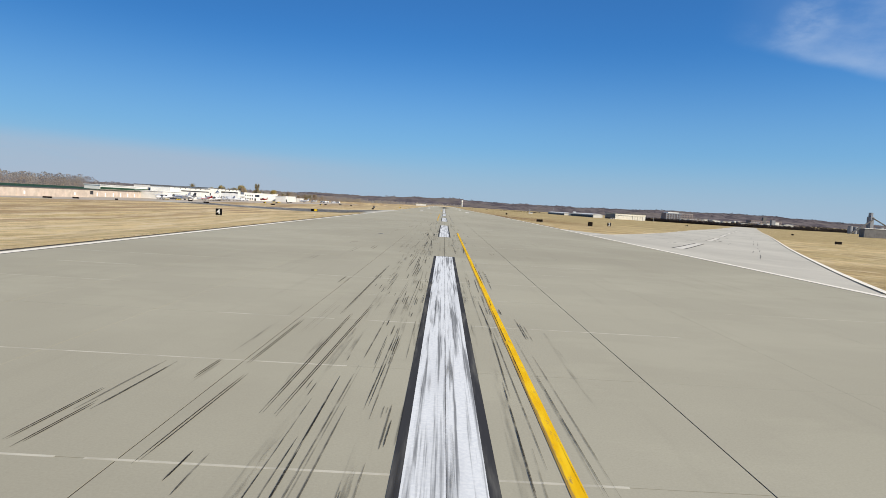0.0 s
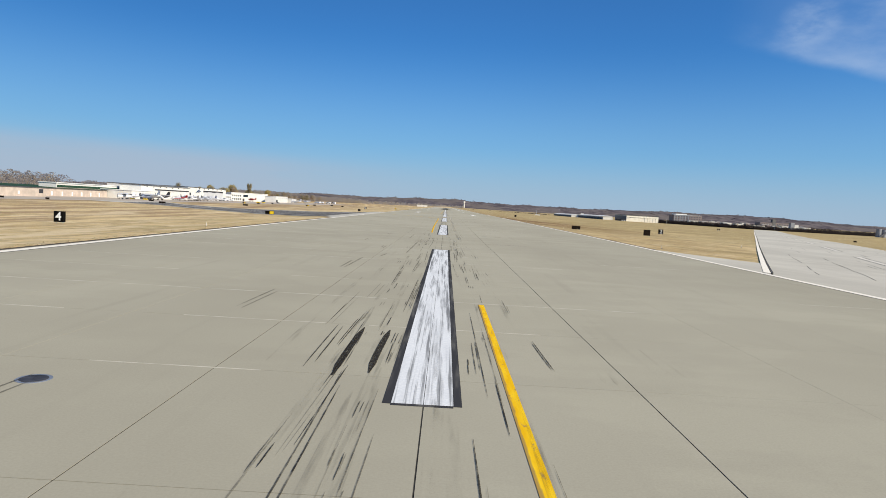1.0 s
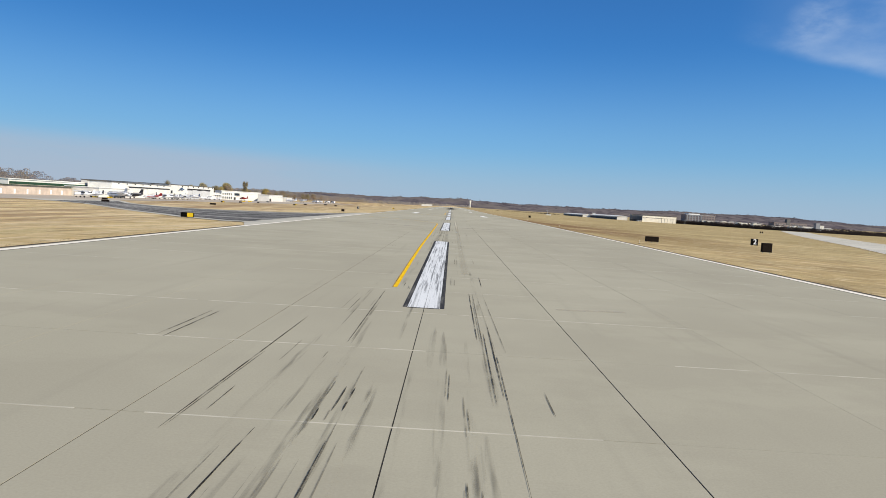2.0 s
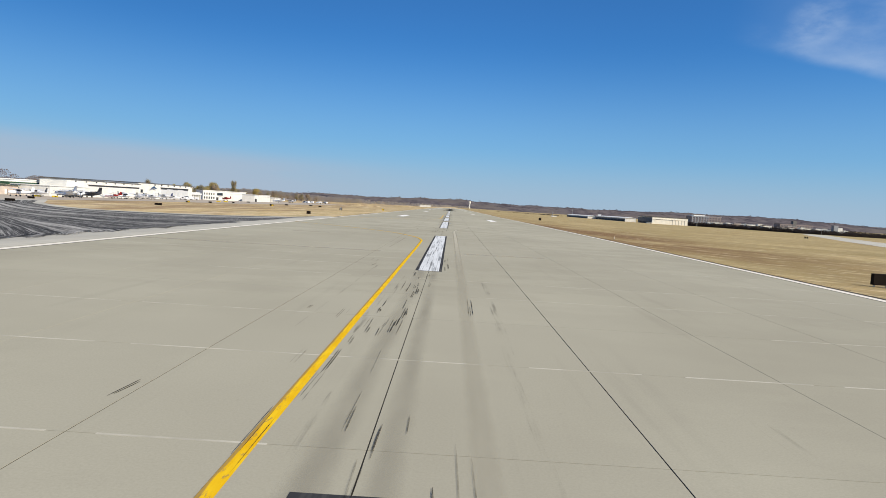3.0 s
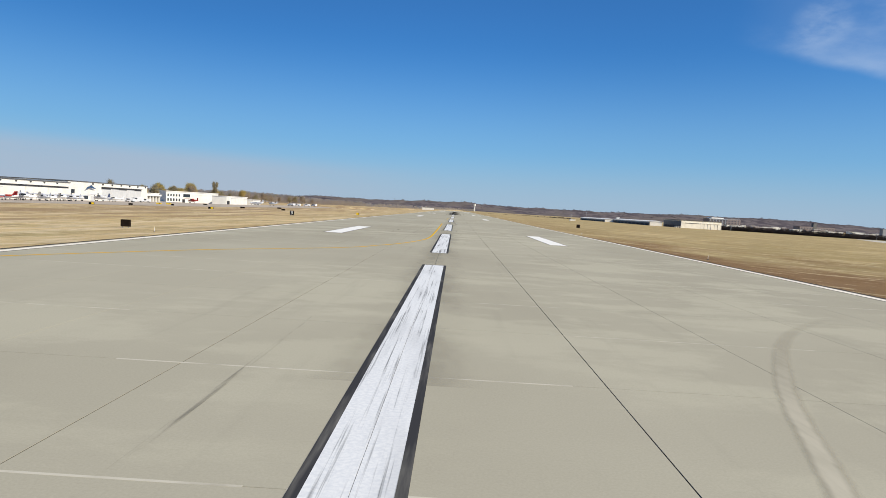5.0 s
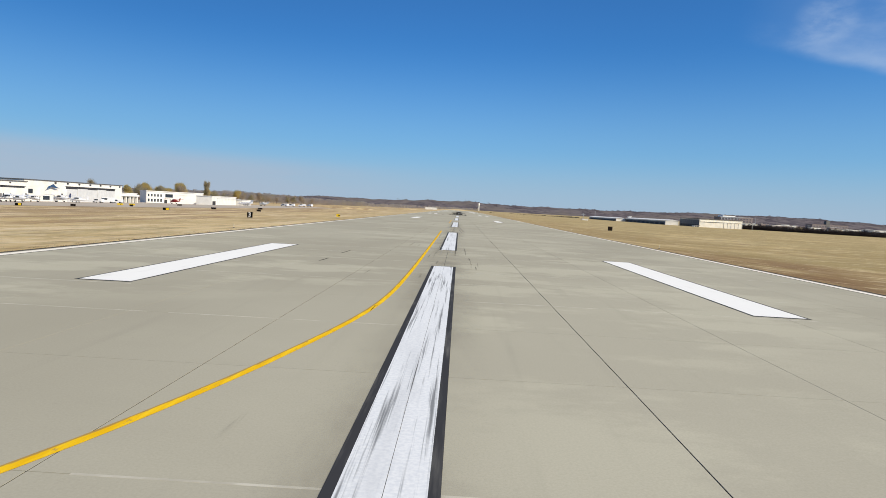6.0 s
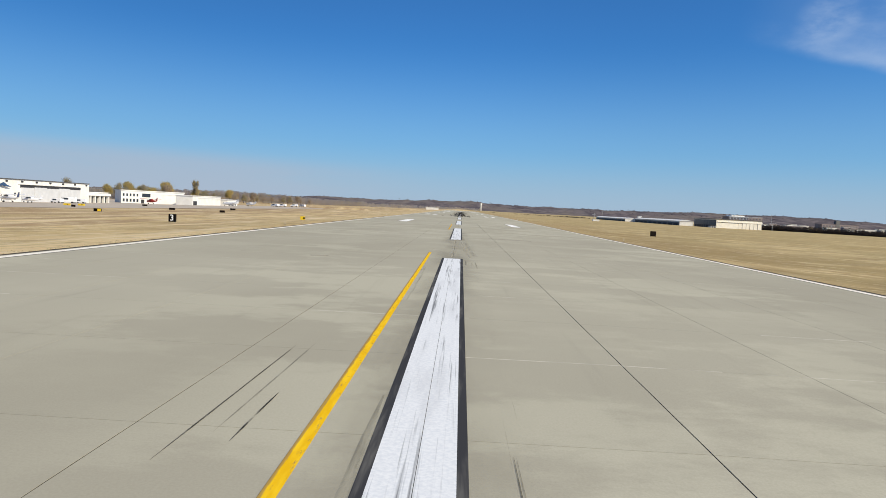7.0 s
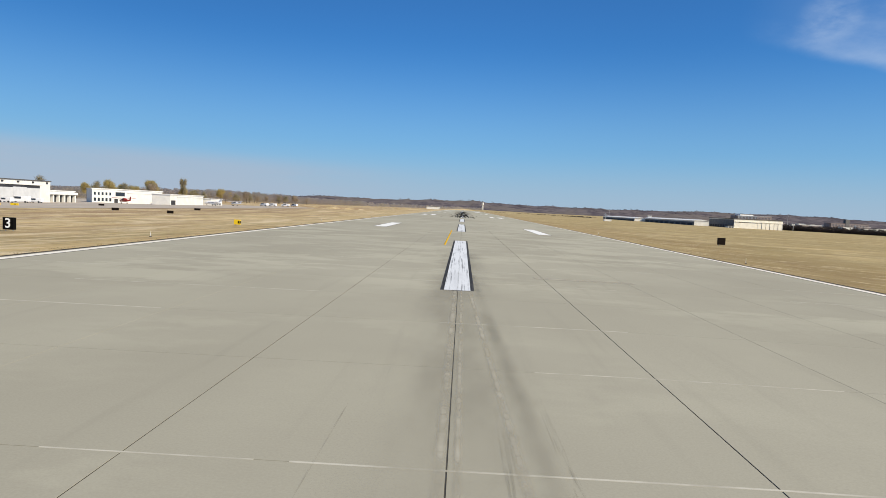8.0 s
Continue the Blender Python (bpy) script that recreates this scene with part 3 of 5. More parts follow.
# centreline stripes with black borders
STRIPE, PERIOD, CX = 25.24, 42.063, -0.085


def centre_stripe(y0, y1):
    white = part("centreline_stripe", boxes((CX - 0.355, JOINT_X - 0.003, y0, y1, -0.01, 0.0046), (JOINT_X + 0.003, CX + 0.355, y0, y1, -0.01, 0.0046)), STRIPE_WHITE, runway, "worn white centreline stripe streaked with rubber")
    part("border", boxes((CX - 0.455, CX - 0.355, y0 - 0.02, y1 + 0.10, -0.01, 0.0034), (CX + 0.355, CX + 0.455, y0 - 0.02, y1 + 0.10, -0.01, 0.0034),
                         (CX - 0.355, CX + 0.355, y1, y1 + 0.10, -0.01, 0.0034), (CX - 0.355, CX + 0.355, y0 - 0.07, y0, -0.01, 0.0034)), BORDER, white)


for k in range(-1, 5):
    centre_stripe(k * PERIOD - STRIPE, k * PERIOD)
centre_stripe(175.0, 197.95)
centre_stripe(207.1, 231.14)
for k in range(1, 14):
    centre_stripe(231.14 + k * PERIOD - STRIPE, 231.14 + k * PERIOD)


def pair_bar(x0, x1, y0, y1):
    for sx in (1, -1):
        a, b = sorted((sx * x0, sx * x1))
        bar = part("touchdown_bar", boxes((a, b, y0, y1, -0.01, 0.0046)), BAR_WHITE, runway, "clean white touchdown bar with thin black outline")
        part("border", boxes((a - 0.07, a, y0 - 0.12, y1 + 0.12, -0.01, 0.0034), (b, b + 0.07, y0 - 0.12, y1 + 0.12, -0.01, 0.0034), (a, b, y0 - 0.12, y0, -0.01, 0.0034), (a, b, y1, y1 + 0.12, -0.01, 0.0034)), BORDER, bar)


BAR_Y, BAR_GAP = 188.5, 105.2
pair_bar(7.57, 8.83, 189.75, 205.55)
for k, count in ((1, 1), (2, 2), (3, 2), (5, 3)):
    for c in range(count):
        pair_bar(7.57 + c * 2.3, 8.83 + c * 2.3, BAR_Y + k * BAR_GAP, BAR_Y + 15.8 + k * BAR_GAP)
pair_bar(7.2, 11.4, BAR_Y + 4 * BAR_GAP, BAR_Y + 4 * BAR_GAP + 31.5)
for k in range(4):
    pair_bar(1.4 + k * 3.0, 2.7 + k * 3.0, 800, 831)
ribbon("edge_line", [(-14.05, -220), (-14.05, 860)], 0.36, EDGE_WHITE, runway, 0.0042, "weathered white runway edge line")
ribbon("edge_line", [(14.86, -220 + 12 * k) for k in range(91)], 0.36, EDGE_WHITE, runway, 0.0042, "weathered white runway edge line")
ribbon("edge_border", [(-13.835, -220), (-13.835, 860)], 0.07, BORDER, runway, 0.003, "thin dark border inside the edge line")
ribbon("edge_border", [(14.645, -220 + 12 * k) for k in range(91)], 0.07, BORDER, runway, 0.003, "thin dark border inside the edge line")
part("edge_joint", boxes((RUN_L - 0.45, RUN_L, -220, 90, -0.3, -0.030), (RUN_L - 0.45, RUN_L, 162, 860, -0.3, -0.030), (RUN_R, RUN_R + 0.45, -220, -8, -0.3, -0.030), *[(RUN_R, RUN_R + 0.45, 55 + 11.5 * k, 66.5 + 11.5 * k, -0.3, -0.030) for k in range(70)]), EDGE_DARK, runway, "dark brown strip beside the pavement")

ribbon("taxi_line", [(1.0, -60), (1.0, -10), (1.0, 24.4)], 0.138, YELLOW, runway, 0.0052, "solid yellow taxi lead-in line")
ribbon("taxi_line", smooth_path([(-1.0, 62), (-1.12, 78), (-1.13, 100), (-1.15, 117), (-1.3, 120.2), (-1.85, 123.0), (-3.4, 126.9), (-5.2, 129.6), (-7.4, 132.2), (-10.5, 134.9), (-13.7, 137.2)]), 0.138, YELLOW, runway, 0.0052, "yellow taxi line curving off to the turn-off")
ribbon("taxi_line", smooth_path([(-13.8, 161.6), (-9.6, 168.8), (-6.6, 172.5), (-4.45, 175.5), (-3.55, 177.9), (-2.98, 179.4), (-2.54, 180.9), (-2.06, 183.0), (-1.5, 186.3), (-1.22, 189.6), (-1.13, 195.2), (-1.13, 206.2), (-1.17, 220.6), (-1.22, 234.3)]), 0.138, YELLOW, runway, 0.0052, "yellow taxi line curving in from the turn-off")
ribbon("taxi_line", [(-1.0, 268), (-1.0, 292)], 0.11, YELLOW, runway, 0.0052, "faded yellow taxi line")
for xa, xb, y, w in ((-14.0, -2.6, 108.3, 0.7), (1.3, 5.2, 109.6, 0.8), (-10.1, -7.6, 122.0, 0.6), (2.75, 5.3, 49.3, 0.22), (2.95, 4.6, 59.7, 0.3), (-5.9, -5.2, 229.2, 0.5), (2.4, 5.7, 251.9, 0.7)):
    ribbon("pale_strip", [(xa + (xb - xa) * k / 8, y + 0.03 * k) for k in range(9)], w, SCOURED, runway, 0.0024, "pale scoured strip across the slabs")
for xa, ya, xb, yb, w, mat, label in ((-0.13, 232, -0.16, 262, 0.16, SCOURED, "pale spilled sealant beside the centre joint"), (0.02, 234, 0.03, 252, 0.10, SCOURED, "pale spilled sealant beside the centre joint"),
                                      (0.70, 232, 0.18, 250, 0.14, SCOURED, "pale scuffed wheel path"), (0.90, 233, 0.34, 252, 0.35, POLISH, "grey polished wheel path"), (-0.52, 76, -0.30, 101, 0.5, POLISH, "grey polished wheel path"), (0.18, 76, 0.12, 101, 0.4, POLISH, "grey polished wheel path")):
    ribbon("wheel_path", [(xa + (xb - xa) * k / 12, ya + (yb - ya) * k / 12) for k in range(13)], w, mat, runway, 0.0028, label)
ribbon("wheel_path", [(-0.05, 152 + 5 * k) for k in range(23)], 2.4, POLISH, runway, 0.0019, "broad grey polished path along the centreline")
ribbon("removed_line", smooth_path([(0.98, 66), (1.0, 90), (1.0, 120), (0.97, 134), (1.05, 137.5), (1.4, 141.2), (2.3, 145.4), (3.8, 149.2), (5.4, 153.3), (7.8, 157.6), (11.5, 161.5)]), 0.36, SCAR, runway, 0.0026, "pale scar of a removed taxi line")


# tyre marks
class Streaks:
    def __init__(self):
        self.v, self.f = [], []

    def add(self, xa, ya, xb, yb, w, taper=True):
        z = 0.0062 + 0.0000006 * len(self.f)
        n, base = 6, len(self.v)
        bow = random.uniform(-0.3, 0.3) * w
        for k in range(n + 1):
            s = k / n
            x, y = xa + (xb - xa) * s + bow * math.sin(s * math.pi), ya + (yb - ya) * s
            h = w / 2 * (math.sin(min(1.0, s * 4 + 0.12, (1 - s) * 4 + 0.12) * math.pi / 2) if taper else 1)
            self.v += [(x - h, y, z), (x + h, y, z)]
        self.f += [(base + 2 * k, base + 2 * k + 1, base + 2 * k + 3, base + 2 * k + 2) for k in range(n)]

    def twin(self, x, y, length, w, gap, drift=0.0):
        for s in (-1, 1):
            self.add(x + s * gap / 2, y + random.uniform(-0.3, 0.3), x + s * gap / 2 + drift, y + length * random.uniform(0.85, 1.1), w)


random.seed(11)
dark, faint = Streaks(), Streaks()
KNOWN_A = [(-3.96, -22.2, -3.93, -20.6), (-3.79, -22.3, -3.76, -21.0), (-2.73, -19.2, -2.71, -16.1), (-3.15, -20.0, -3.13, -19.1), (-2.65, -22.5, -2.59, -19.7),
           (-2.00, -21.2, -1.93, -15.1), (-1.84, -21.3, -1.66, -13.9), (-2.14, -15.2, -2.06, -5.1), (-1.51, 19.5, -1.49, 21.8), (1.72, 18.6, 1.67, 20.6),
           (-3.41, 31.0, -3.40, 33.9), (-3.26, 31.0, -3.19, 35.5), (-2.60, 36.1, -2.46, 37.8)]
KNOWN_B = [(-0.98, 87.6, -0.98, 89.0), (-2.99, 86.2, -2.95, 86.9), (-0.55, 134.3, -0.55, 136.7), (0.27, 136.2, 0.29, 138.9), (-2.49, 137.9, -2.47, 139.4),
           (-4.69, 197.6, -4.62, 199.1), (-4.64, 201.6, -4.54, 203.5)]
fresh = Streaks()
for a in KNOWN_A + KNOWN_B:
    if a[0] < -4.6 and a[1] > 190:
        fresh.add(*a, 0.060)
        continue
    for side in (-0.016, 0.016):
        fresh.add(a[0] + side, a[1] + random.uniform(-0.1, 0.1), a[2] + side, a[3] + random.uniform(-0.2, 0.1), 0.014)
for a in ((-1.29, 17.8, -1.28, 21.0), (-0.84, 18.0, -0.81, 20.9), (-1.66, 38.1, -1.53, 48.1), (-0.94, 133.0, -0.94, 135.3), (-0.69, 133.0, -0.70, 135.3)):
    if a[1] < 20:
        fresh.add(*a, 0.105)
        continue
    for side in (-0.018, 0.018):
        fresh.add(a[0] + side, a[1] + random.uniform(-0.1, 0.1), a[2] + side, a[3] + random.uniform(-0.2, 0.1), 0.016)
for a in ((-2.48, 194.1, -2.46, 195.6), (-1.79, 209.2, -1.78, 210.7), (-2.27, 208.7, -2.21, 213.1), (-2.02, 209.4, -1.96, 213.3)):
    dark.add(*a, 0.022)
for k in range(4):
    faint.add(0.43 + 0.045 * k, 235.6 + 0.3 * k, 0.42 + 0.045 * k, 241.4 - 0.5 * k, 0.042)
faint.add(1.02, 236.0, 0.97, 238.6, 0.05)
KNOWN_C = [(-1.92, 101.1, -1.94, 101.6), (-2.12, 101.8, -2.06, 102.4), (-2.16, 103.3, -2.17, 103.8), (-2.40, 103.9, -2.39, 104.2), (0.59, 102.2, 0.56, 103.5), (0.48, 101.5, 0.46, 102.3), (0.44, 104.8, 0.44, 105.2), (0.54, 105.3, 0.54, 106.2)]
KNOWN_D = [(-0.72, 194.0, -0.75, 194.8), (0.81, 204.1, 0.79, 208.9), (1.12, 197.3, 1.13, 198.3), (0.93, 201.3, 0.92, 202.1), (-0.62, 201.9, -0.64, 203.5), (-0.84, 201.9, -0.86, 203.3), (-0.39, 199.1, -0.39, 200.2), (0.30, 203.4, 0.29, 207.8), (0.45, 235.4, 0.45, 239.1), (0.94, 235.4, 0.93, 237.9), (0.49, 228.3, 0.50, 230.0), (0.73, 228.3, 0.73, 229.2), (0.90, 227.1, 0.88, 229.4)]
fresh.add(-2.47, 111.0, -2.32, 121.7, 0.012)
for a in KNOWN_C + KNOWN_D:
    for side in (-0.012, 0.012):
        (faint if a[1] > 235 else dark).add(a[0] + side, a[1] - 0.2, a[2] + side, a[3] + 0.3, 0.015)
ZONES = ((-34, 2, 130, 0.66), (2, 26, 84, 0.66), (26, 42, 34, 0.40), (42, 56, 40, 0.66), (56, 96, 24, 0.66), (96, 130, 3, 0.5), (130, 150, 4, 0.5), (150, 200, 4, 0.5), (200, 262, 6, 0.5))
for ya, yb, count, share in ZONES:
    ink = faint if ya >= 200 else dark
    for _ in range(count):
        left = random.random() < share
        x = -0.6 - abs(random.gauss(0, 0.75)) if left else 0.45 + abs(random.gauss(0, 0.6))
        y, ln = random.uniform(ya, yb), random.choice((0.4, 0.6, 0.9, 1.3, 2.0, 3.0, 4.5, 6.0))
        w = random.uniform(0.009, 0.023) * (0.75 if ya > 50 else 1.0)
        ln = min(ln, 2.4) if ya > 50 else ln
        slip = random.uniform(-0.012, 0.016) * ln
        ink.add(x, y, x + slip, y + ln, w)
        if random.random() < 0.55:
            g = random.uniform(0.05, 0.17)
            ink.add(x + g, y + random.uniform(-0.4, 0.4), x + g + slip, y + ln * random.uniform(0.6, 1.1), w)
        if random.random() < 0.3:
            g = random.uniform(0.03, 0.05)
            ink.add(x + g, y + random.uniform(-0.2, 0.2), x + g + slip, y + ln * random.uniform(0.5, 1.0), w * 0.7)
    for _ in range(count // 2):
        x, y = random.gauss(-0.5, 1.0), random.uniform(ya, yb)
        faint.add(x, y, x + random.uniform(-0.06, 0.08), y + random.uniform(3, 11), random.uniform(0.05, 0.14))
    for _ in range(count // 12):
        x, y = random.choice((-1, -1, 1)) * random.uniform(2.2, 5.2), random.uniform(ya, yb)
        (ink if x < 0 else faint).twin(x, y, random.uniform(0.6, 3.0), 0.03 if x < 0 else 0.07, 0.15, random.uniform(-0.06, 0.06))
for _ in range(620):
    x, y = random.gauss(0, 1.5), random.uniform(370, 600)
    faint.add(x, y, x, y + random.uniform(10, 40), random.uniform(0.2, 0.5))
    if random.random() < 0.6:
        dark.add(x, y, x, y + random.uniform(8, 25), random.uniform(0.1, 0.3))
for k in range(74):
    x, y = random.gauss(-0.38, 0.38) if k < 36 else random.gauss(-0.3, 0.5), random.uniform(81, 100) if k < 36 else random.uniform(132, 143)
    for side in (0, 0.035)[:random.choice((1, 2, 2))]:
        dark.add(x + side, y, x + side + random.uniform(-0.02, 0.02), y + random.uniform(0.4, 1.5), random.uniform(0.012, 0.024))
for k in range(18):
    x, y = random.uniform(0.42, 0.98), random.uniform(31, 43)
    dark.add(x, y, x + random.uniform(-0.05, 0.02), y + random.uniform(1.5, 4.5), random.uniform(0.010, 0.022))
tyre_marks = raw("tyre_marks", dark.v, dark.f, RUBBER)
tagged(tyre_marks, "black rubber tyre streaks on the runway concrete", "tyre marks", kind="stuff")
tagged(raw("tyre_marks", fresh.v, fresh.f, RUBBER_FRESH), "fresh black skid dashes on the runway concrete", "tyre marks", kind="stuff")
old_marks = raw("tyre_marks", faint.v, faint.f, RUBBER_FAINT)
tagged(old_marks, "faded grey rubber smears on the runway concrete", "tyre marks", kind="stuff")

# rubber on the crossing runway
cr = Streaks()
tar = Streaks()
for xa, ya, xb, yb, keep in ((19.9, 42.8, 35.7, 74.8, 0.6), (20.2, 37.5, 37.1, 71.1, 0.75), (23.7, 37.9, 40.6, 71.5, 0.7), (22.5, 17.0, 50.5, 73.5, 0.6), (27.5, 28.2, 52.0, 77.7, 0.35), (23.6, 38.7, 35.4, 62.1, 0.3), (40, 80, 90, 182, 0.25), (60, 90, 120, 212, 0.2)):
    n = max(10, int((yb - ya) / 1.6))
    wob = 0.0
    for k in range(n):
        wob0, wob = wob, wob * 0.8 + random.uniform(-0.08, 0.08)
        if noise.noise(Vector((xa, k * 0.35, 0))) < keep - 0.5:
            a, b = k / n, (k + 1.0) / n
            tar.add(xa + (xb - xa) * a + wob0, ya + (yb - ya) * a, xa + (xb - xa) * b + wob, ya + (yb - ya) * b, random.uniform(0.035, 0.08), False)
tar.v = [(x, y, ground_z(x, y) + 0.048 + z) for x, y, z in tar.v]
tagged(raw("crack_filler", tar.v, tar.f, TAR), "broken black tar-filled cracks on pale concrete", "cracks", kind="stuff")


def on_crossing(ob, lift):
    for v in ob.data.vertices:
        v.co.z = ground_z(v.co.x, v.co.y) + lift
    return ob


for k in range(7):
    cx, cy = 18.85 + 18.5 * k, 23.0 + 37.77 * k
    pts = [(cx + 10.6 * j / 14, cy + 21.6 * j / 14) for j in range(15)]
    white = on_crossing(ribbon("centreline_stripe", pts, 0.74, FADED_WHITE, crossing, 0, "worn white centreline stripe with black borders"), 0.058)
    for side in (-1, 1):
        edge = [(x + side * 0.41, y - side * 0.20) for x, y in pts]
        on_crossing(ribbon("border", edge, 0.15 if k == 0 else 0.09, TAR, white, 0), 0.062)
for _ in range(14):
    s, o = random.uniform(0.0, 1.0) ** 1.4, random.gauss(0, 6)
    x, y = 32 + 95 * s + o * 0.9, 50 + 190 * s - o * 0.45
    ln = random.uniform(1.5, 12)
    for k in range(random.choice((1, 2, 3))):
        cr.add(x + k * 0.14, y, x + k * 0.14 + ln * 0.447, y + ln * 0.894, random.uniform(0.05, 0.12))
cr.v = [(x, y, ground_z(x, y) + 0.055 + z) for x, y, z in cr.v]
tagged(raw("tyre_marks", cr.v, cr.f, RUBBER), "black rubber streaks on pale concrete", "tyre marks", kind="stuff")
for line, side in ((cross_left, -1), (cross_right, 1)):
    pts = [line(0.002 + 0.96 * k / 90) for k in range(91)]
    band = on_crossing(ribbon("edge_line", [(x + side * 0.26, y) for x, y in pts], 0.32, EDGE_WHITE, crossing, 0, "wide white edge line of the crossing runway"), 0.060)
    on_crossing(ribbon("border", pts, 0.10, TAR, band, 0), 0.064)

# manhole
cover = holder("manhole_cover", -4.58, 16.95, 0.0, 0, "dark cast-iron round manhole cover set in the slab", "manhole cover")
bm = bmesh.new()
tube(bm, (0, 0, -0.02), (0, 0, 0.004), 0.19, 0.19, 28)
part("rim", bm, STEEL, cover)
bm = bmesh.new()
tube(bm, (0, 0, -0.01), (0, 0, 0.008), 0.155, 0.15, 28)
part("lid", bm, CAST_IRON, cover)


# ---- signs and lights ----
def numeral(text, height, mat, parent, x, y, z, turn=0):
    """Built-in font lettering as a flat mesh, facing -y."""
    cu = bpy.data.curves.new("lettering", 'FONT')
    cu.body, cu.size, cu.align_x, cu.align_y, cu.extrude, cu.offset = text, height * 1.38, 'CENTER', 'CENTER', 0.004, height * 0.018
    tmp = new("lettering", cu)
    me = bpy.data.meshes.new_from_object(tmp.evaluated_get(bpy.context.evaluated_depsgraph_get()))
    bpy.data.objects.remove(tmp)
    me.materials.clear()
    me.materials.append(mat)
    ob = new("numeral", me)
    ob.parent = parent
    ob.matrix_basis = pose(x, y, z, 90, 0, turn)
    return ob


def sign(x, y, w, h, face, label, turn=0.0, legs=2, text="", split=None, depth=0.22, lift=0.12, bars=0):
    z = ground_z(x, y)
    s = holder("airfield_sign", x, y, z, turn, label, "sign")
    part("cabinet", soft_box(-w / 2, w / 2, -depth / 2, depth / 2, lift, lift + h, 0.015), SIGN_BROWN if face is None else face, s)
    if split is not None:
        part("panel", boxes((0.02, w / 2 - 0.03, -depth / 2 - 0.006, -depth / 2, lift + 0.04, lift + h - 0.04)), split, s, "yellow sign panel")
    for k in range(legs):
        px = (-w / 2 + 0.12) + k * (w - 0.24) / max(1, legs - 1)
        bm = tube(bmesh.new(), (px, 0, -0.05), (px, 0, lift + 0.02), 0.03, 0.03, 8)
        part("leg", bm, STEEL, s)
    if text:
        numeral(text, h * 0.80, SIGN_WHITE, s, 0, -depth / 2 - 0.004, lift + h / 2)
    for k in range(bars):
        part("letter_bar", boxes((0.08 + k * 0.18, 0.2 + k * 0.18, -depth / 2 - 0.012, -depth / 2 - 0.006, lift + 0.12, lift + h - 0.12)), SIGN_BLACK, s)
    return s


sign(-32.6, 62.9, 0.82, 0.92, SIGN_BLACK, "black distance sign with white numeral 4 on grass", text="4", depth=0.35)
sign(-34.2, 277.7, 0.82, 0.92, SIGN_BLACK, "black distance sign with white numeral 3 on grass", text="3", depth=0.35)
sign(41.6, 130.7, 0.85, 0.88, SIGN_BLACK, "black distance sign with white numeral 2 on grass", text="2", depth=0.35)
sign(33.9, 314.3, 0.94, 0.90, None, "dark brown back of a square distance sign", depth=0.35)
sign(31.2, 106.6, 0.94, 0.90, None, "dark brown back of a square distance sign", depth=0.35)
sign(20.6, 108.3, 1.32, 0.52, None, "dark back of a low wide taxiway sign", legs=3)
sign(-30.2, 117.8, 1.5, 0.55, SIGN_BLACK, "black and yellow taxiway sign on grass", split=SIGN_YELLOW, legs=3)
sign(-22.7, 294.0, 0.62, 0.50, SIGN_YELLOW, "small yellow sign with black lettering bars", bars=2)
sign(-25.2, 193.2, 0.72, 0.55, None, "dark back of a low square taxiway sign")
for x, y, w in ((-109, 417.6, 1.7), (-73.8, 362.6, 1.5), (-56, 350, 1.2), (-70, 395, 1.6), (-94.7, 327, 1.2), (-95.8, 356.6, 1.0), (-71.1, 232.6, 1.75), (-88.2, 205, 2.0), (-109.5, 243, 1.8), (-127.5, 174, 3.0), (-126, 187, 2.2), (-110, 183, 1.0), (75, 91.5, 1.25), (140, 224, 1.0)):
    sign(x, y, w, 0.52, None, "dark back of a low taxiway sign on grass", legs=3)
for x, y in ((-109.4, 375.4), (-106.9, 378)):
    sign(x, y, 1.9, 0.5, SIGN_YELLOW, "low yellow apron sign with dark bars", legs=3, bars=2)
for x, y in ((-68.4, 320.4), (-96.7, 310.6)):
    sign(x, y, 1.45, 0.55, SIGN_BLACK, "black and yellow apron sign", split=SIGN_YELLOW, legs=3)
for x in (130.5, 131.3):
    sign(x, 310.4, 0.45, 0.62, None, "dark narrow board on tall legs on the grass", legs=2, lift=0.35)
for x, y in ((-143, 296), (-137.5, 297)):
    sign(x, y, 2.0, 0.5, SIGN_YELLOW, "low yellow apron board by the parked aircraft", legs=2, bars=3)

def edge_light(x, y):
    z = ground_z(x, y)
    e = holder("runway_light", x, y, z, 0, "slim runway edge light with pale lens on a stake", "runway light", "lights along the runway edge")
    part("base", tube(bmesh.new(), (0, 0, -0.1), (0, 0, 0.03), 0.08, 0.07, 12), CAST_IRON, e)
    part("stem", tube(bmesh.new(), (0, 0, 0.04), (0, 0, 0.26), 0.013, 0.013, 8), SIGN_WHITE, e)
    part("lens", tube(bmesh.new(), (0, 0, 0.26), (0, 0, 0.33), 0.030, 0.02, 10), LIGHT_GLASS, e)
    return e


first_light = edge_light(-17.2, 55.2)
for k in range(-1, 10):
    for x in (-17.2, 17.5):
        if (k, x) == (1, -17.2) or x < 0 and k < 1:
            continue
        y = (13.1 if x < 0 else 18.0) + 42.06 * k
        if x > 0 and y < 45 or x < 0 and 88 < y < 165:
            continue
        copy_thing(first_light, pose(x, y, ground_z(x, y)))

for x, y in ((36.6, 87), (58, 132)):
    copy_thing(first_light, pose(x, y, ground_z(x, y)))


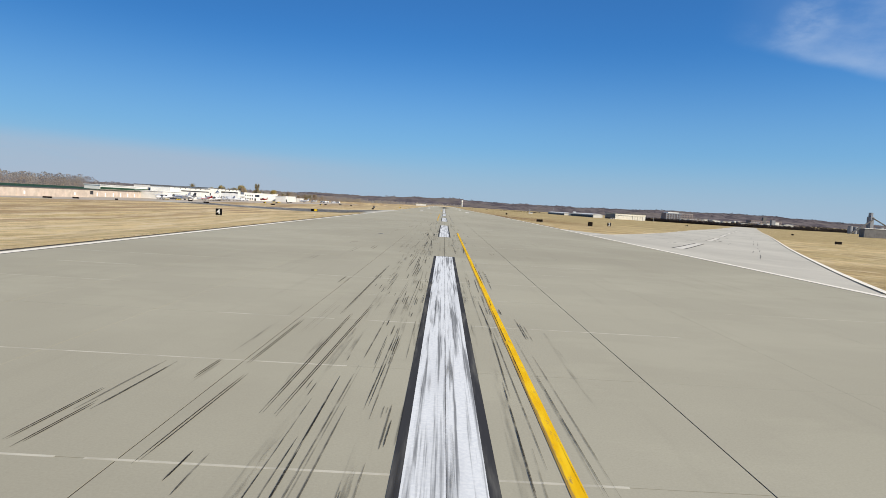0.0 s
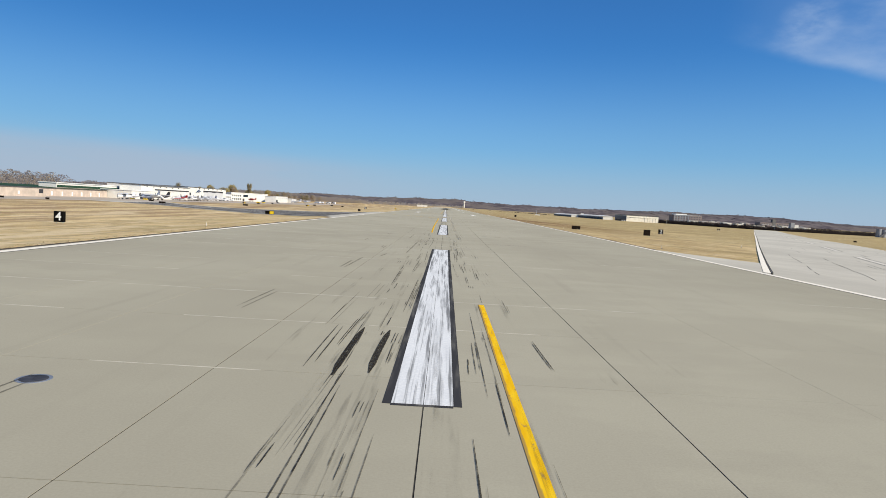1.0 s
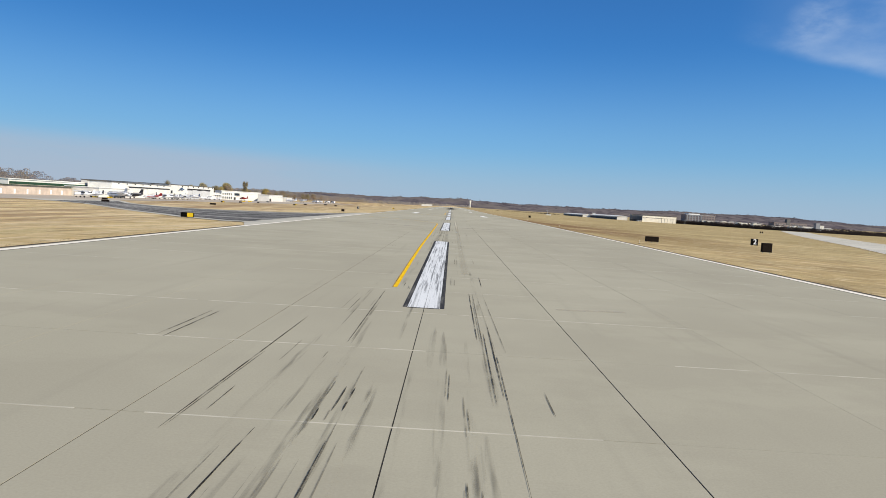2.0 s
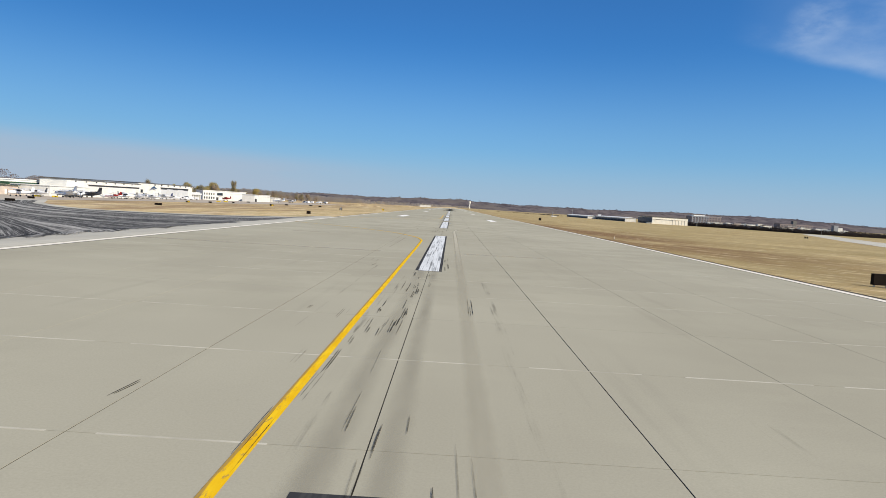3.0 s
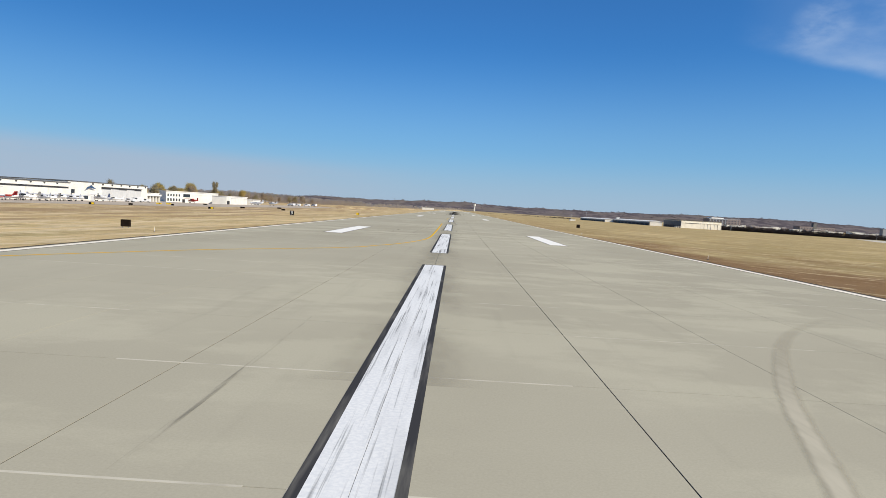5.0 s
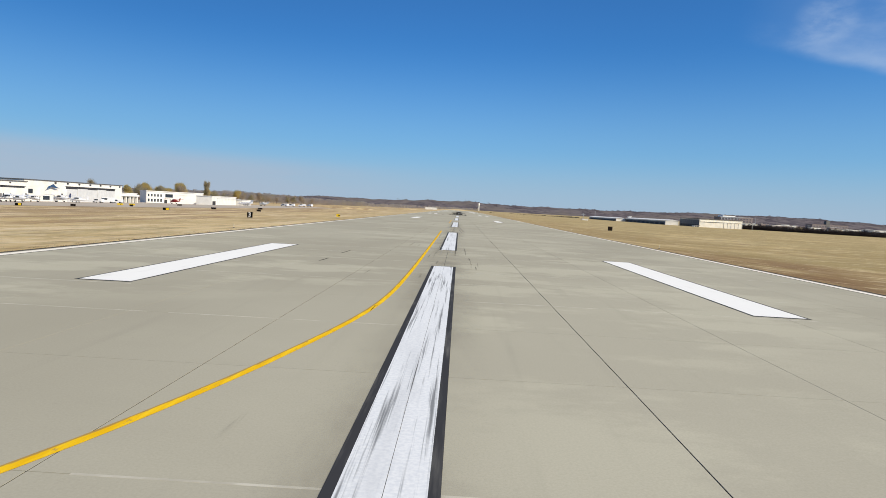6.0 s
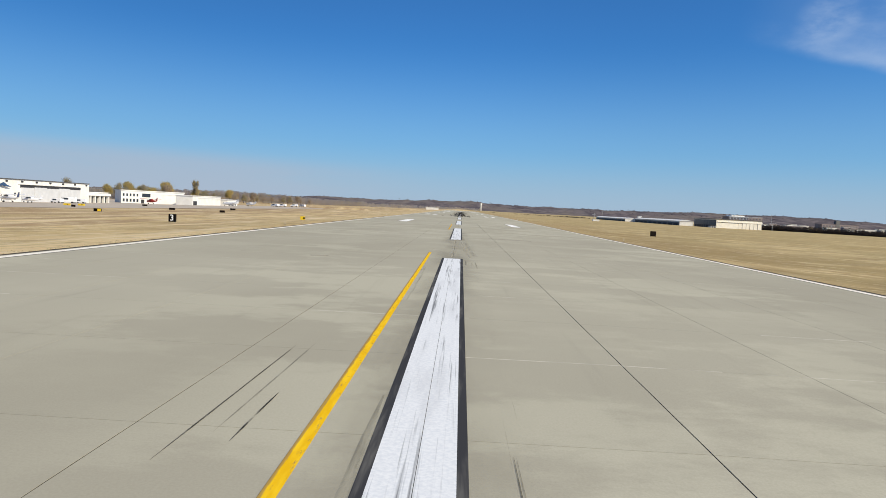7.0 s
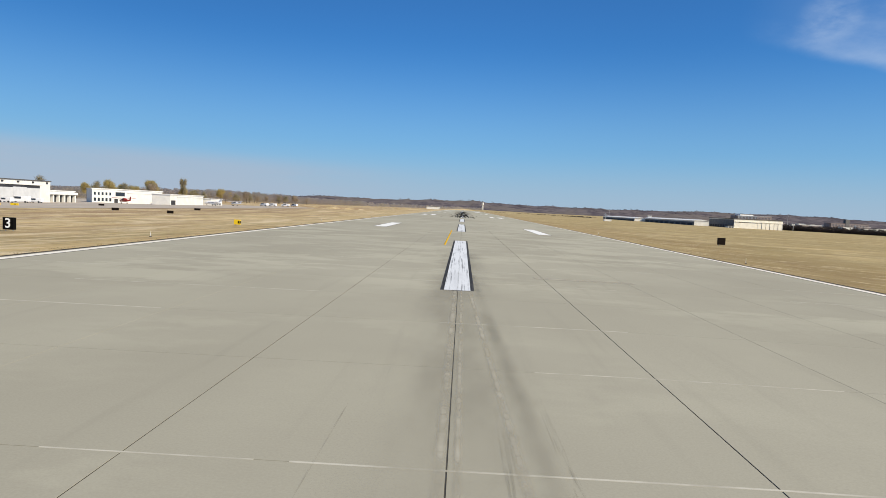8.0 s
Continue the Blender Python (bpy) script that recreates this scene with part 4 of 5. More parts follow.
# ---- buildings ----
def building(name, label, x0, x1, y0, y1, top, wall, roof, category="building", base=-3.9, over=0.3, roof_h=0.35):
    b = holder(name, (x0 + x1) / 2, (y0 + y1) / 2, base, 0, label, category)
    w, d, h = (x1 - x0) / 2, (y1 - y0) / 2, top - base
    part("wall", boxes((-w, w, -d, d, 0, h)), wall, b)
    part("roof", boxes((-w - over, w + over, -d - over, d + over, h, h + roof_h)), roof, b)
    b["half"] = (w, d, h)
    return b


def facade_box(b, mat, name, y0, y1, z0, z1, proud=0.06, side=1, label=""):
    """A piece on the +x (side 1) or -x (side -1) face; y and z in the place's own metres."""
    w, d, h = b["half"]
    cy, base = b.location.y, b.location.z
    a, c = sorted((side * (w - 0.02), side * (w + proud)))
    return part(name, boxes((a, c, y0 - cy, y1 - cy, z0 - base, z1 - base)), mat, b, label)


def front_box(b, mat, name, x0, x1, z0, z1, proud=0.06, label=""):
    """A piece on the face towards -y."""
    w, d, h = b["half"]
    cx, base = b.location.x, b.location.z
    return part(name, boxes((x0 - cx, x1 - cx, -d - proud, -d + 0.02, z0 - base, z1 - base)), mat, b, label)


def window_on(b, y0, y1, z0, z1, side=1):
    fr = facade_box(b, WALL_WHITE, "window", y0 - 0.15, y1 + 0.15, z0 - 0.15, z1 + 0.15, 0.05, side)
    facade_box(b, GLASS, "pane", y0, y1, z0, z1, 0.08, side).parent = fr


# big hangar with its office wall
big = building("hangar", "large white metal hangar with grey sliding doors", -215, -163.6, 407.4, 475.6, 4.9, WALL_WHITE, ROOF_DARK, "hangar", roof_h=0.30)
# flat dark strip: the recess shade over the doors is its colour
facade_box(big, SHADE_AND_DARK, "door_head", 432.5, 469.5, 2.0, 3.2, 0.03, label="dark strip standing in for the shaded door pocket")
for k in range(5):
    facade_box(big, DOOR_GREY, "sliding_door", 433 + k * 7.3, 433 + k * 7.3 + 7.1, -3.4, 2.1 + 0.25 * (k % 2), 0.12 + 0.10 * (k % 2), label="ribbed grey sliding door panel")
facade_box(big, WALL_WHITE, "door_rail", 431.5, 470.5, 3.2, 3.6, 0.25)
for k in range(7):
    facade_box(big, SHADE_AND_DARK, "wall_lamp", 425 + k * 8, 425.9 + k * 8, 4.0, 4.6, 0.3, label="small dark wall lamp")
for y0, y1, z0, z1 in ((409.5, 412, -0.2, 1.5), (408.5, 409.3, -2.2, -0.8), (418, 422, -2.6, -1.0), (429.3, 430.3, -0.9, 0.1), (429.0, 430.2, -2.4, -1.4)):
    window_on(big, y0, y1, z0, z1)
facade_box(big, DOOR_GREY, "door", 424, 427, -3.4, -1.0, 0.06)
bm = bmesh.new()
pts = ((0, 0, 0), (3.4, 0, 1.1), (6.4, 0, 0.5), (8.6, 0, 0.55), (6.0, 0, 1.5), (4.4, 0, 2.6), (3.0, 0, 1.9), (1.2, 0, 1.3))
front = [bm.verts.new((0.10, p[0], p[2])) for p in pts]
back = [bm.verts.new((0.0, p[0], p[2])) for p in pts]
bm.faces.new(front)
bm.faces.new(back[::-1])
for k in range(len(pts)):
    bm.faces.new((front[k], back[k], back[(k + 1) % len(pts)], front[(k + 1) % len(pts)]))
logo = part("logo", bm, LOGO_BLUE, big, "blue swoosh emblem on the wall")
logo.location = (26.52, -22.7, 5.6)
logo.scale = (1, 0.95, 0.80)

row = building("hangar", "long white hangar with a wide sliding door front", -174, -162.5, 344, 407.1, 4.0, WALL_WHITE, ROOF_DARK, "hangar", roof_h=0.25)
facade_box(row, SHADE_AND_DARK, "door_head", 360, 406, 1.55, 2.35, 0.03, label="dark strip standing in for the shaded door pocket")
for k in range(7):
    facade_box(row, WALL_WHITE, "sliding_door", 359.6 + k * 6.62, 359.6 + k * 6.62 + 6.5, -3.4, 1.62, 0.10 + 0.09 * (k % 2))
facade_box(row, WALL_WHITE, "door_rail", 359, 406.6, 2.35, 2.75, 0.25)
for k in range(7):
    facade_box(row, SHADE_AND_DARK, "wall_lamp", 350 + k * 8, 350.7 + k * 8, 3.3, 3.7, 0.25, label="small dark wall lamp")
porch = building("hangar", "low white hangar with an open shaded doorway", -178, -160, 329, 356.5, 0.9, WALL_WHITE, ROOF_WHITE, "hangar", roof_h=0.3)
# dark panel on the wall paints the shade of the open doorway
facade_box(porch, SHADE_AND_DARK, "door_opening", 338, 352, -3.4, -0.5, 0.03, label="dark panel standing in for an open shaded doorway")
facade_box(porch, DOOR_GREY, "door_rail", 337, 353, -0.5, -0.1, 0.3)
upper = building("hangar", "white hangar roof rising behind the apron hangars", -184, -176, 293, 406, 2.6, WALL_WHITE, ROOF_WHITE, "hangar", roof_h=0.35)
facade_box(upper, ROOF_GREEN, "fascia", 293.5, 352, 0.7, 1.75, 0.12, label="dark green fascia band")
facade_box(upper, WALL_PINK, "lower_wall", 293.5, 352, -3.4, 0.7, 0.08, label="buff lower wall")

tan = building("storage_building", "low tan block building beside the apron", -178, -162, 140, 264, 0.2, WALL_TAN, ROOF_DARK, roof_h=0.2)
facade_box(tan, SHADE_AND_DARK, "door", 259.5, 262, -1.9, -0.3, 0.05)
for k in range(9):
    facade_box(tan, WALL_PINK, "door", 150 + k * 12, 157 + k * 12, -3.4, -0.6, 0.06)
for y in (176, 214, 247):
    facade_box(tan, SIGN_WHITE, "vent", y, y + 1.0, -2.4, -1.2, 0.1)
green = building("storage_building", "long buff building with a dark green metal roof", -232, -172, 120, 328, 0.3, WALL_PINK, ROOF_GREEN, over=0.6, roof_h=0.1)
bm = bmesh.new()
prism = [bm.verts.new(p) for p in ((-30.5, -104.5, 0), (30.5, -104.5, 0), (0, -104.5, 0.8), (-30.5, 104.5, 0), (30.5, 104.5, 0), (0, 104.5, 0.8))]
for f in ((0, 1, 2), (3, 5, 4), (0, 2, 5, 3), (1, 4, 5, 2), (0, 3, 4, 1)):
    bm.faces.new([prism[i] for i in f])
ridge = part("roof_ridge", bm, ROOF_GREEN, green)
ridge.location.z = 0.3 + 3.9 + 0.1
for k in range(8):
    facade_box(green, SIGN_WHITE, "door", 268 + k * 7.5, 269.0 + k * 7.5, -3.0, -1.2, 0.06)

canopy = building("entrance_building", "low white canopy building with pillars", -184, -168, 477, 498.5, 1.3, WALL_WHITE, ROOF_WHITE, base=-3.9, roof_h=0.3)
for k in range(5):
    facade_box(canopy, SHADE_AND_DARK, "opening", 480 + k * 3.6, 482.4 + k * 3.6, -3.4, -0.3, 0.05)
for k in range(6):
    facade_box(canopy, WALL_WHITE, "pillar", 478.6 + k * 3.6, 479.3 + k * 3.6, -3.6, 0.0, 1.2)
facade_box(canopy, ROOF_WHITE, "canopy_slab", 477.5, 498, -0.05, 0.9, 1.6)

terminal = building("terminal_building", "white two-storey office with dark windows and hangar", -175.8, -161.8, 524.4, 555.9, 3.1, WALL_WHITE, ROOF_WHITE, roof_h=0.4)
for k in range(5):
    window_on(terminal, 525.2 + k * 1.65, 526.0 + k * 1.65, 0.3, 1.7)
    window_on(terminal, 525.2 + k * 1.65, 526.1 + k * 1.65, -2.6, -1.0)
window_on(terminal, 534.5, 538.6, 0.1, 2.0)
facade_box(terminal, SHADE_AND_DARK, "doorway", 534.0, 535.6, -3.4, -1.2, 0.05)
facade_box(terminal, WALL_WHITE, "sliding_door", 540.4, 554.3, -3.4, 1.7, 0.12)
facade_box(terminal, WALL_WHITE, "door_rail", 539.8, 554.9, 1.7, 2.1, 0.3)
terminal.matrix_basis = pose(-168.8, 540.2, terminal.location.z, 0, 0, -49.4)
low2 = building("hangar", "low white hangar with a wide door", -150, -141, 530, 568.3, 1.9, WALL_WHITE, ROOF_WHITE, "hangar")
facade_box(low2, SHADE_AND_DARK, "doorway", 530.8, 535.4, -3.4, -0.7, 0.05)
facade_box(low2, WALL_WHITE, "sliding_door", 538, 566.5, -3.4, 0.8, 0.15)
facade_box(low2, DOOR_GREY, "door_rail", 537, 567.5, 0.8, 1.1, 0.3)
annex = building("office_annex", "small white annex with dark windows", -148, -137.5, 570, 586, 0.5, WALL_WHITE, ROOF_WHITE)
for k in range(4):
    window_on(annex, 571.5 + k * 3.4, 573.6 + k * 3.4, -2.6, -1.0)

# right of the runway
cream = building("hangar", "cream metal hangar with ribbed sliding doors", 195.7, 230.3, 690, 736, 3.6, WALL_CREAM, ROOF_DARK, "hangar", roof_h=0.5)
# darker panel paints the shade of the side turned from the sun
facade_box(cream, GREY_SHADE, "side_cladding", 690.3, 735.6, -3.5, 3.2, 0.1, -1, "grey panel giving the side's shade as colour")
for k in range(9):
    facade_box(cream, SHADE_AND_DARK, "side_door", 692 + k * 4.7, 695.4 + k * 4.7, -3.4, -0.8, 0.2, -1)
front_box(cream, SHADE_AND_DARK, "door_head", 199.0, 216, 1.25, 1.6, 0.05)
for k in range(6):
    front_box(cream, WALL_CREAM, "sliding_door", 212.5 + k * 2.9, 215.3 + k * 2.9, -3.5, 1.3, 0.1 + 0.1 * (k % 2))
    front_box(cream, GREY_SHADE, "door_rib", 215.3 + k * 2.9, 215.5 + k * 2.9, -3.5, 1.3, 0.25)
front_box(cream, WALL_CREAM, "door_rail", 196.5, 229.6, 1.6, 2.1, 0.4)
lean = building("shed", "small white shed with dark windows by the hangar", 191, 195.2, 688, 693, -1.6, WALL_WHITE, ROOF_DARK)
front_box(lean, GLASS, "window", 191.6, 192.8, -2.8, -2.0)
front_box(lean, GLASS, "window", 193.4, 194.6, -2.8, -2.0)
for y0, y1, x0, x1, top in ((715, 846, 176.5, 187.5, 1.0), (852, 990, 168.5, 180.0, 0.4)):
    t_hangar = building("hangar_row", "long low hangar row, white end wall and shaded doors", x0, x1, y0, y1, top, WALL_WHITE, ROOF_WHITE, "hangar", roof_h=0.06)
    # the shaded -x front is put in as a grey panel
    facade_box(t_hangar, GREY_SHADE, "side_cladding", y0 + 0.5, y1 - 0.5, -3.5, top - 0.9, 0.1, -1, "grey panel with the door front's shade in its colour")
    bm = bmesh.new()
    hw, hd = (x1 - x0) / 2 + 0.4, (y1 - y0) / 2 + 0.4
    gable = [bm.verts.new(p) for p in ((-hw, -hd, 0), (hw, -hd, 0), (0, -hd, 0.95), (-hw, hd, 0), (hw, hd, 0), (0, hd, 0.95))]
    for f in ((0, 1, 2), (3, 5, 4), (0, 2, 5, 3), (1, 4, 5, 2), (0, 3, 4, 1)):
        bm.faces.new([gable[i] for i in f])
    part("gable_roof", bm, ROOF_WHITE, t_hangar).location.z = top + 3.9 + 0.05
    for k in range(9):
        facade_box(t_hangar, SHADE_AND_DARK, "side_door", y0 + 4 + k * 14, y0 + 14 + k * 14, -3.4, top - 1.9, 0.2, -1)
building("equipment_shelter", "small white equipment shelter on the grass", 314, 319, 752, 756, -1.2, WALL_WHITE, ROOF_WHITE, base=-3.4)
building("equipment_cabin", "small white equipment cabin standing on the grass", 87.0, 91.2, 619, 622, -0.7, WALL_WHITE, ROOF_WHITE, base=-2.2, over=0.1, roof_h=0.15)
building("equipment_shelter", "small white equipment shelter on the grass", 180.5, 183.5, 848, 851, 3.0, WALL_WHITE, ROOF_WHITE)

block = building("apartment_block", "brown brick multi-storey block far beyond the field", 504, 566, 1400, 1430, 12.5, BRICK, ROOF_WHITE, base=-6)
for k in range(10):
    for j in range(3):
        front_box(block, FAR_GLASS, "window", 507 + k * 5.9, 510 + k * 5.9, -1 + j * 4.4, 1.4 + j * 4.4, 0.1)
part("penthouse", boxes((-26, -2, -14, 10, 18.8, 20.8)), ROOF_WHITE, block)
front_box(block, SILO_GREY, "roof_band", 504, 540, 10.6, 12.6, 0.5)
for k in range(6):
    front_box(block, SILO_GREY, "pilaster", 505 + k * 6, 507.2 + k * 6, -4, 10.6, 0.5)
hospital = building("institution_building", "long brown building with a square tower on the bluff", 841, 925, 1690, 1720, 8.0, BRICK, ROOF_DARK, base=-7)
part("tower", boxes((-10, -1, -15.5, -6, 0, 24)), GREY_SHADE, hospital, "dark square tower")
for k in range(12):
    front_box(hospital, FAR_GLASS, "window", 844 + k * 6.8, 847.5 + k * 6.8, 2.0, 5.0, 0.1)
mill = building("mill_building", "white mill block with a grey tower beside it", 396, 410, 736, 750, -1.0, WALL_WHITE, ROOF_DARK, base=-5)
part("tower", boxes((-4.5, 0, -7.5, -3, 0, 11.0)), SILO_GREY, mill, "grey-blue tower")
part("tower", boxes((0, 4.5, -7.6, -3, 0, 8.6)), WALL_WHITE, mill, "white plastered tower")
for k in range(3):
    front_box(mill, GLASS, "window", 397 + k * 4.2, 399 + k * 4.2, -3.4, -2.2, 0.8)

shed = building("storage_shed", "dark grey metal shed with a pale roof", 264, 300, 366, 371, 2.2, GREY_SHADE, ROOF_WHITE, base=-3.6)
for k in range(5):
    front_box(shed, DOOR_GREY if k == 3 else GREY_SHADE, "door", 265 + k * 7, 270 + k * 7, -3.3, 0.4, 0.08)

silo = holder("grain_elevator", 411, 590, -5, 0, "grey concrete grain elevator with inclined conveyor", "grain elevator")
for k in range(3):
    part("silo", tube(bmesh.new(), (-11 + k * 4.6, 0, 0), (-11 + k * 4.6, 0, 9.0 - 0.6 * k), 2.2, 2.2, 20), SILO_GREY, silo)
part("head_house", boxes((6.4, 9.6, -3, 3, 0, 19), (7.0, 9.0, -2, 2, 19, 23)), SILO_GREY, silo)
part("tank", tube(bmesh.new(), (18, 0, 0), (18, 0, 9), 3.4, 3.4, 24), STEEL, silo)
part("conveyor", tube(bmesh.new(), (-14, -4, 0.5), (8, -3.5, 16), 0.8, 0.8, 6), GREY_SHADE, silo)
part("conveyor", tube(bmesh.new(), (8, -3, 18), (26, -2, 9), 0.6, 0.6, 6), GREY_SHADE, silo)

for n in range(30):
    x = random.choice((random.uniform(380, 600), random.uniform(430, 900), random.uniform(520, 1300)))
    y = x * random.uniform(1.75, 2.6)
    w, d, h = random.uniform(7, 26), random.uniform(8, 16), random.uniform(2.2, 4.2) * (1 + y / 3600)
    white = random.random() < 0.55
    fb = building("warehouse", "far pale low warehouse among bare trees" if white else "far brown low warehouse among bare trees", x, x + w, y, y + d, -3.3 + h, WALL_WHITE if white else BRICK, random.choice((ROOF_WHITE, ROOF_DARK)), base=-5.5)
    for k in range(4):
        front_box(fb, SHADE_AND_DARK, "door", x + w * (0.08 + 0.23 * k), x + w * (0.20 + 0.23 * k), -5.3, -5.3 + h * 0.6, 0.08)
tower = holder("water_tower", 69, 2440, -6, 0, "white water tower on the far hills", "water tower")
part("shaft", tube(bmesh.new(), (0, 0, 0), (0, 0, 24), 2.6, 2.2, 16), WALL_WHITE, tower)
part("tank", tube(bmesh.new(), (0, 0, 23), (0, 0, 31), 3.9, 4.2, 20), WALL_WHITE, tower)
building("end_building", "small white building past the runway end", -52, -34, 1130, 1142, 2.4, WALL_WHITE, ROOF_DARK, base=-5)


def mast(x, y, h, label):
    z = ground_z(x, y)
    p = holder("utility_pole", x, y, z, 0, label, "pole")
    part("pole", tube(bmesh.new(), (0, 0, -0.3), (0, 0, h), 0.22, 0.14, 8), STEEL, p)
    part("crossarm", boxes((-1.2, 1.2, -0.08, 0.08, h - 1.0, h - 0.8)), STEEL, p)


for x, y, h in ((317, 854, 15), (243, 700, 5), (330, 640, 6), (300, 720, 7), (180, 1010, 11), (88.6, 624, 5)):
    mast(x, y, h, "slim grey utility pole with crossarm")


# ---- aircraft and vehicles on the apron ----
def loft(bm, rings, sides=14):
    """Rings of (y, z, half width, half height)."""
    made = []
    for y, z, w, h in rings:
        made.append([bm.verts.new((w * math.cos(k * math.tau / sides), y, z + h * math.sin(k * math.tau / sides))) for k in range(sides)])
    for a, b in zip(made, made[1:]):
        for k in range(sides):
            bm.faces.new((a[k], a[(k + 1) % sides], b[(k + 1) % sides], b[k]))
    bm.faces.new(made[0][::-1])
    bm.faces.new(made[-1])
    return bm


def wing(bm, root, tip, c0, c1, t):
    """A tapered wing from root to tip: leading-edge points and chords along y."""
    v = []
    for p, c in ((root, c0), (tip, c1)):
        for dy, dz in ((0, 0), (c * 0.35, t), (c, 0), (c * 0.35, -t * 0.6)):
            v.append(bm.verts.new((p[0], p[1] - dy, p[2] + dz)))
    for k in range(4):
        bm.faces.new((v[k], v[(k + 1) % 4], v[4 + (k + 1) % 4], v[4 + k]))
    bm.faces.new(v[3::-1])
    bm.faces.new(v[4:])
    return bm


def jet(paint, trim, label, stripe=None):
    """A small business jet, nose towards +y, on its wheels at z 0."""
    j = holder("aircraft", 0, 0, 0, 0, label, "aircraft", "aircraft parked on the apron")
    part("fuselage", loft(bmesh.new(), ((6.0, 1.25, 0.05, 0.05), (5.4, 1.3, 0.38, 0.36), (4.4, 1.42, 0.72, 0.70), (3.0, 1.5, 0.85, 0.88), (-1.5, 1.5, 0.85, 0.88), (-4.2, 1.75, 0.55, 0.58), (-6.2, 2.05, 0.12, 0.16))), paint, j, "", True)
    for s in (-1, 1):
        part("wing", wing(bmesh.new(), (s * 0.6, 1.2, 0.95), (s * 5.6, -0.6, 1.25), 2.2, 0.8, 0.13), paint, j)
        part("tailplane", wing(bmesh.new(), (s * 0.05, -5.6, 4.0), (s * 2.3, -6.3, 4.05), 1.2, 0.6, 0.06), paint, j)
        part("engine", loft(bmesh.new(), ((-1.6, 2.1, 0.30, 0.30), (-2.2, 2.1, 0.42, 0.42), (-3.6, 2.1, 0.40, 0.40), (-4.4, 2.1, 0.24, 0.24))), trim, j, "", True).location.x = s * 1.15
        part("main_wheel", tube(bmesh.new(), (s * 1.3 - 0.1, -0.6, 0.3), (s * 1.3 + 0.1, -0.6, 0.3), 0.3, 0.3, 12), RUBBER_TYRE, j)
        part("gear_leg", tube(bmesh.new(), (s * 1.3, -0.6, 0.3), (s * 1.2, -0.6, 1.1), 0.06, 0.06, 6), STEEL, j)
        part("cabin_windows", boxes((s * 0.80, s * 0.87, -1.0, 2.8, 1.75, 1.98)), GLASS, j)
        if stripe:
            part("stripe", boxes((s * 0.78, s * 0.872, -1.5, 3.0, 1.22, 1.55)), stripe, j, "broad coloured side stripe")
    fin = wing(bmesh.new(), (0, 0, 0), (2.2, -1.4, 0), 2.4, 1.2, 0.08)
    fo = part("fin", fin, trim, j, "coloured tail fin")
    fo.matrix_basis = pose(0, -3.6, 2.0, 0, -90, 0)
    part("windscreen", boxes((-0.55, 0.55, 4.15, 4.75, 1.75, 1.99)), GLASS, j)
    part("nose_wheel", tube(bmesh.new(), (-0.08, 4.3, 0.24), (0.08, 4.3, 0.24), 0.24, 0.24, 12), RUBBER_TYRE, j)
    part("gear_leg", tube(bmesh.new(), (0, 4.3, 0.24), (0, 4.3, 1.0), 0.05, 0.05, 6), STEEL, j)
    return j


white_jet = jet(PLANE_WHITE, PLANE_WHITE, "small all-white business jet parked on concrete")
dark_jet = jet(PLANE_DARK, PLANE_DARK, "dark grey business jet parked behind a white one")
red_jet = jet(PLANE_WHITE, PLANE_RED, "white business jet with red stripe and fin", PLANE_RED)


def park(proto, x, y, turn, size=1.0, used=[]):
    m = pose(x, y, ground_z(x, y) + 0.09, 0, 0, turn)
    if proto.name in used:
        o = copy_thing(proto, m)
    else:
        used.append(proto.name)
        o = proto
        o.matrix_basis = m
    o.scale = (size * 1.12,) * 3 if proto.name.startswith("aircraft") else (size * (1.22 if "aircraft" in proto.name else 1.0),) * 3


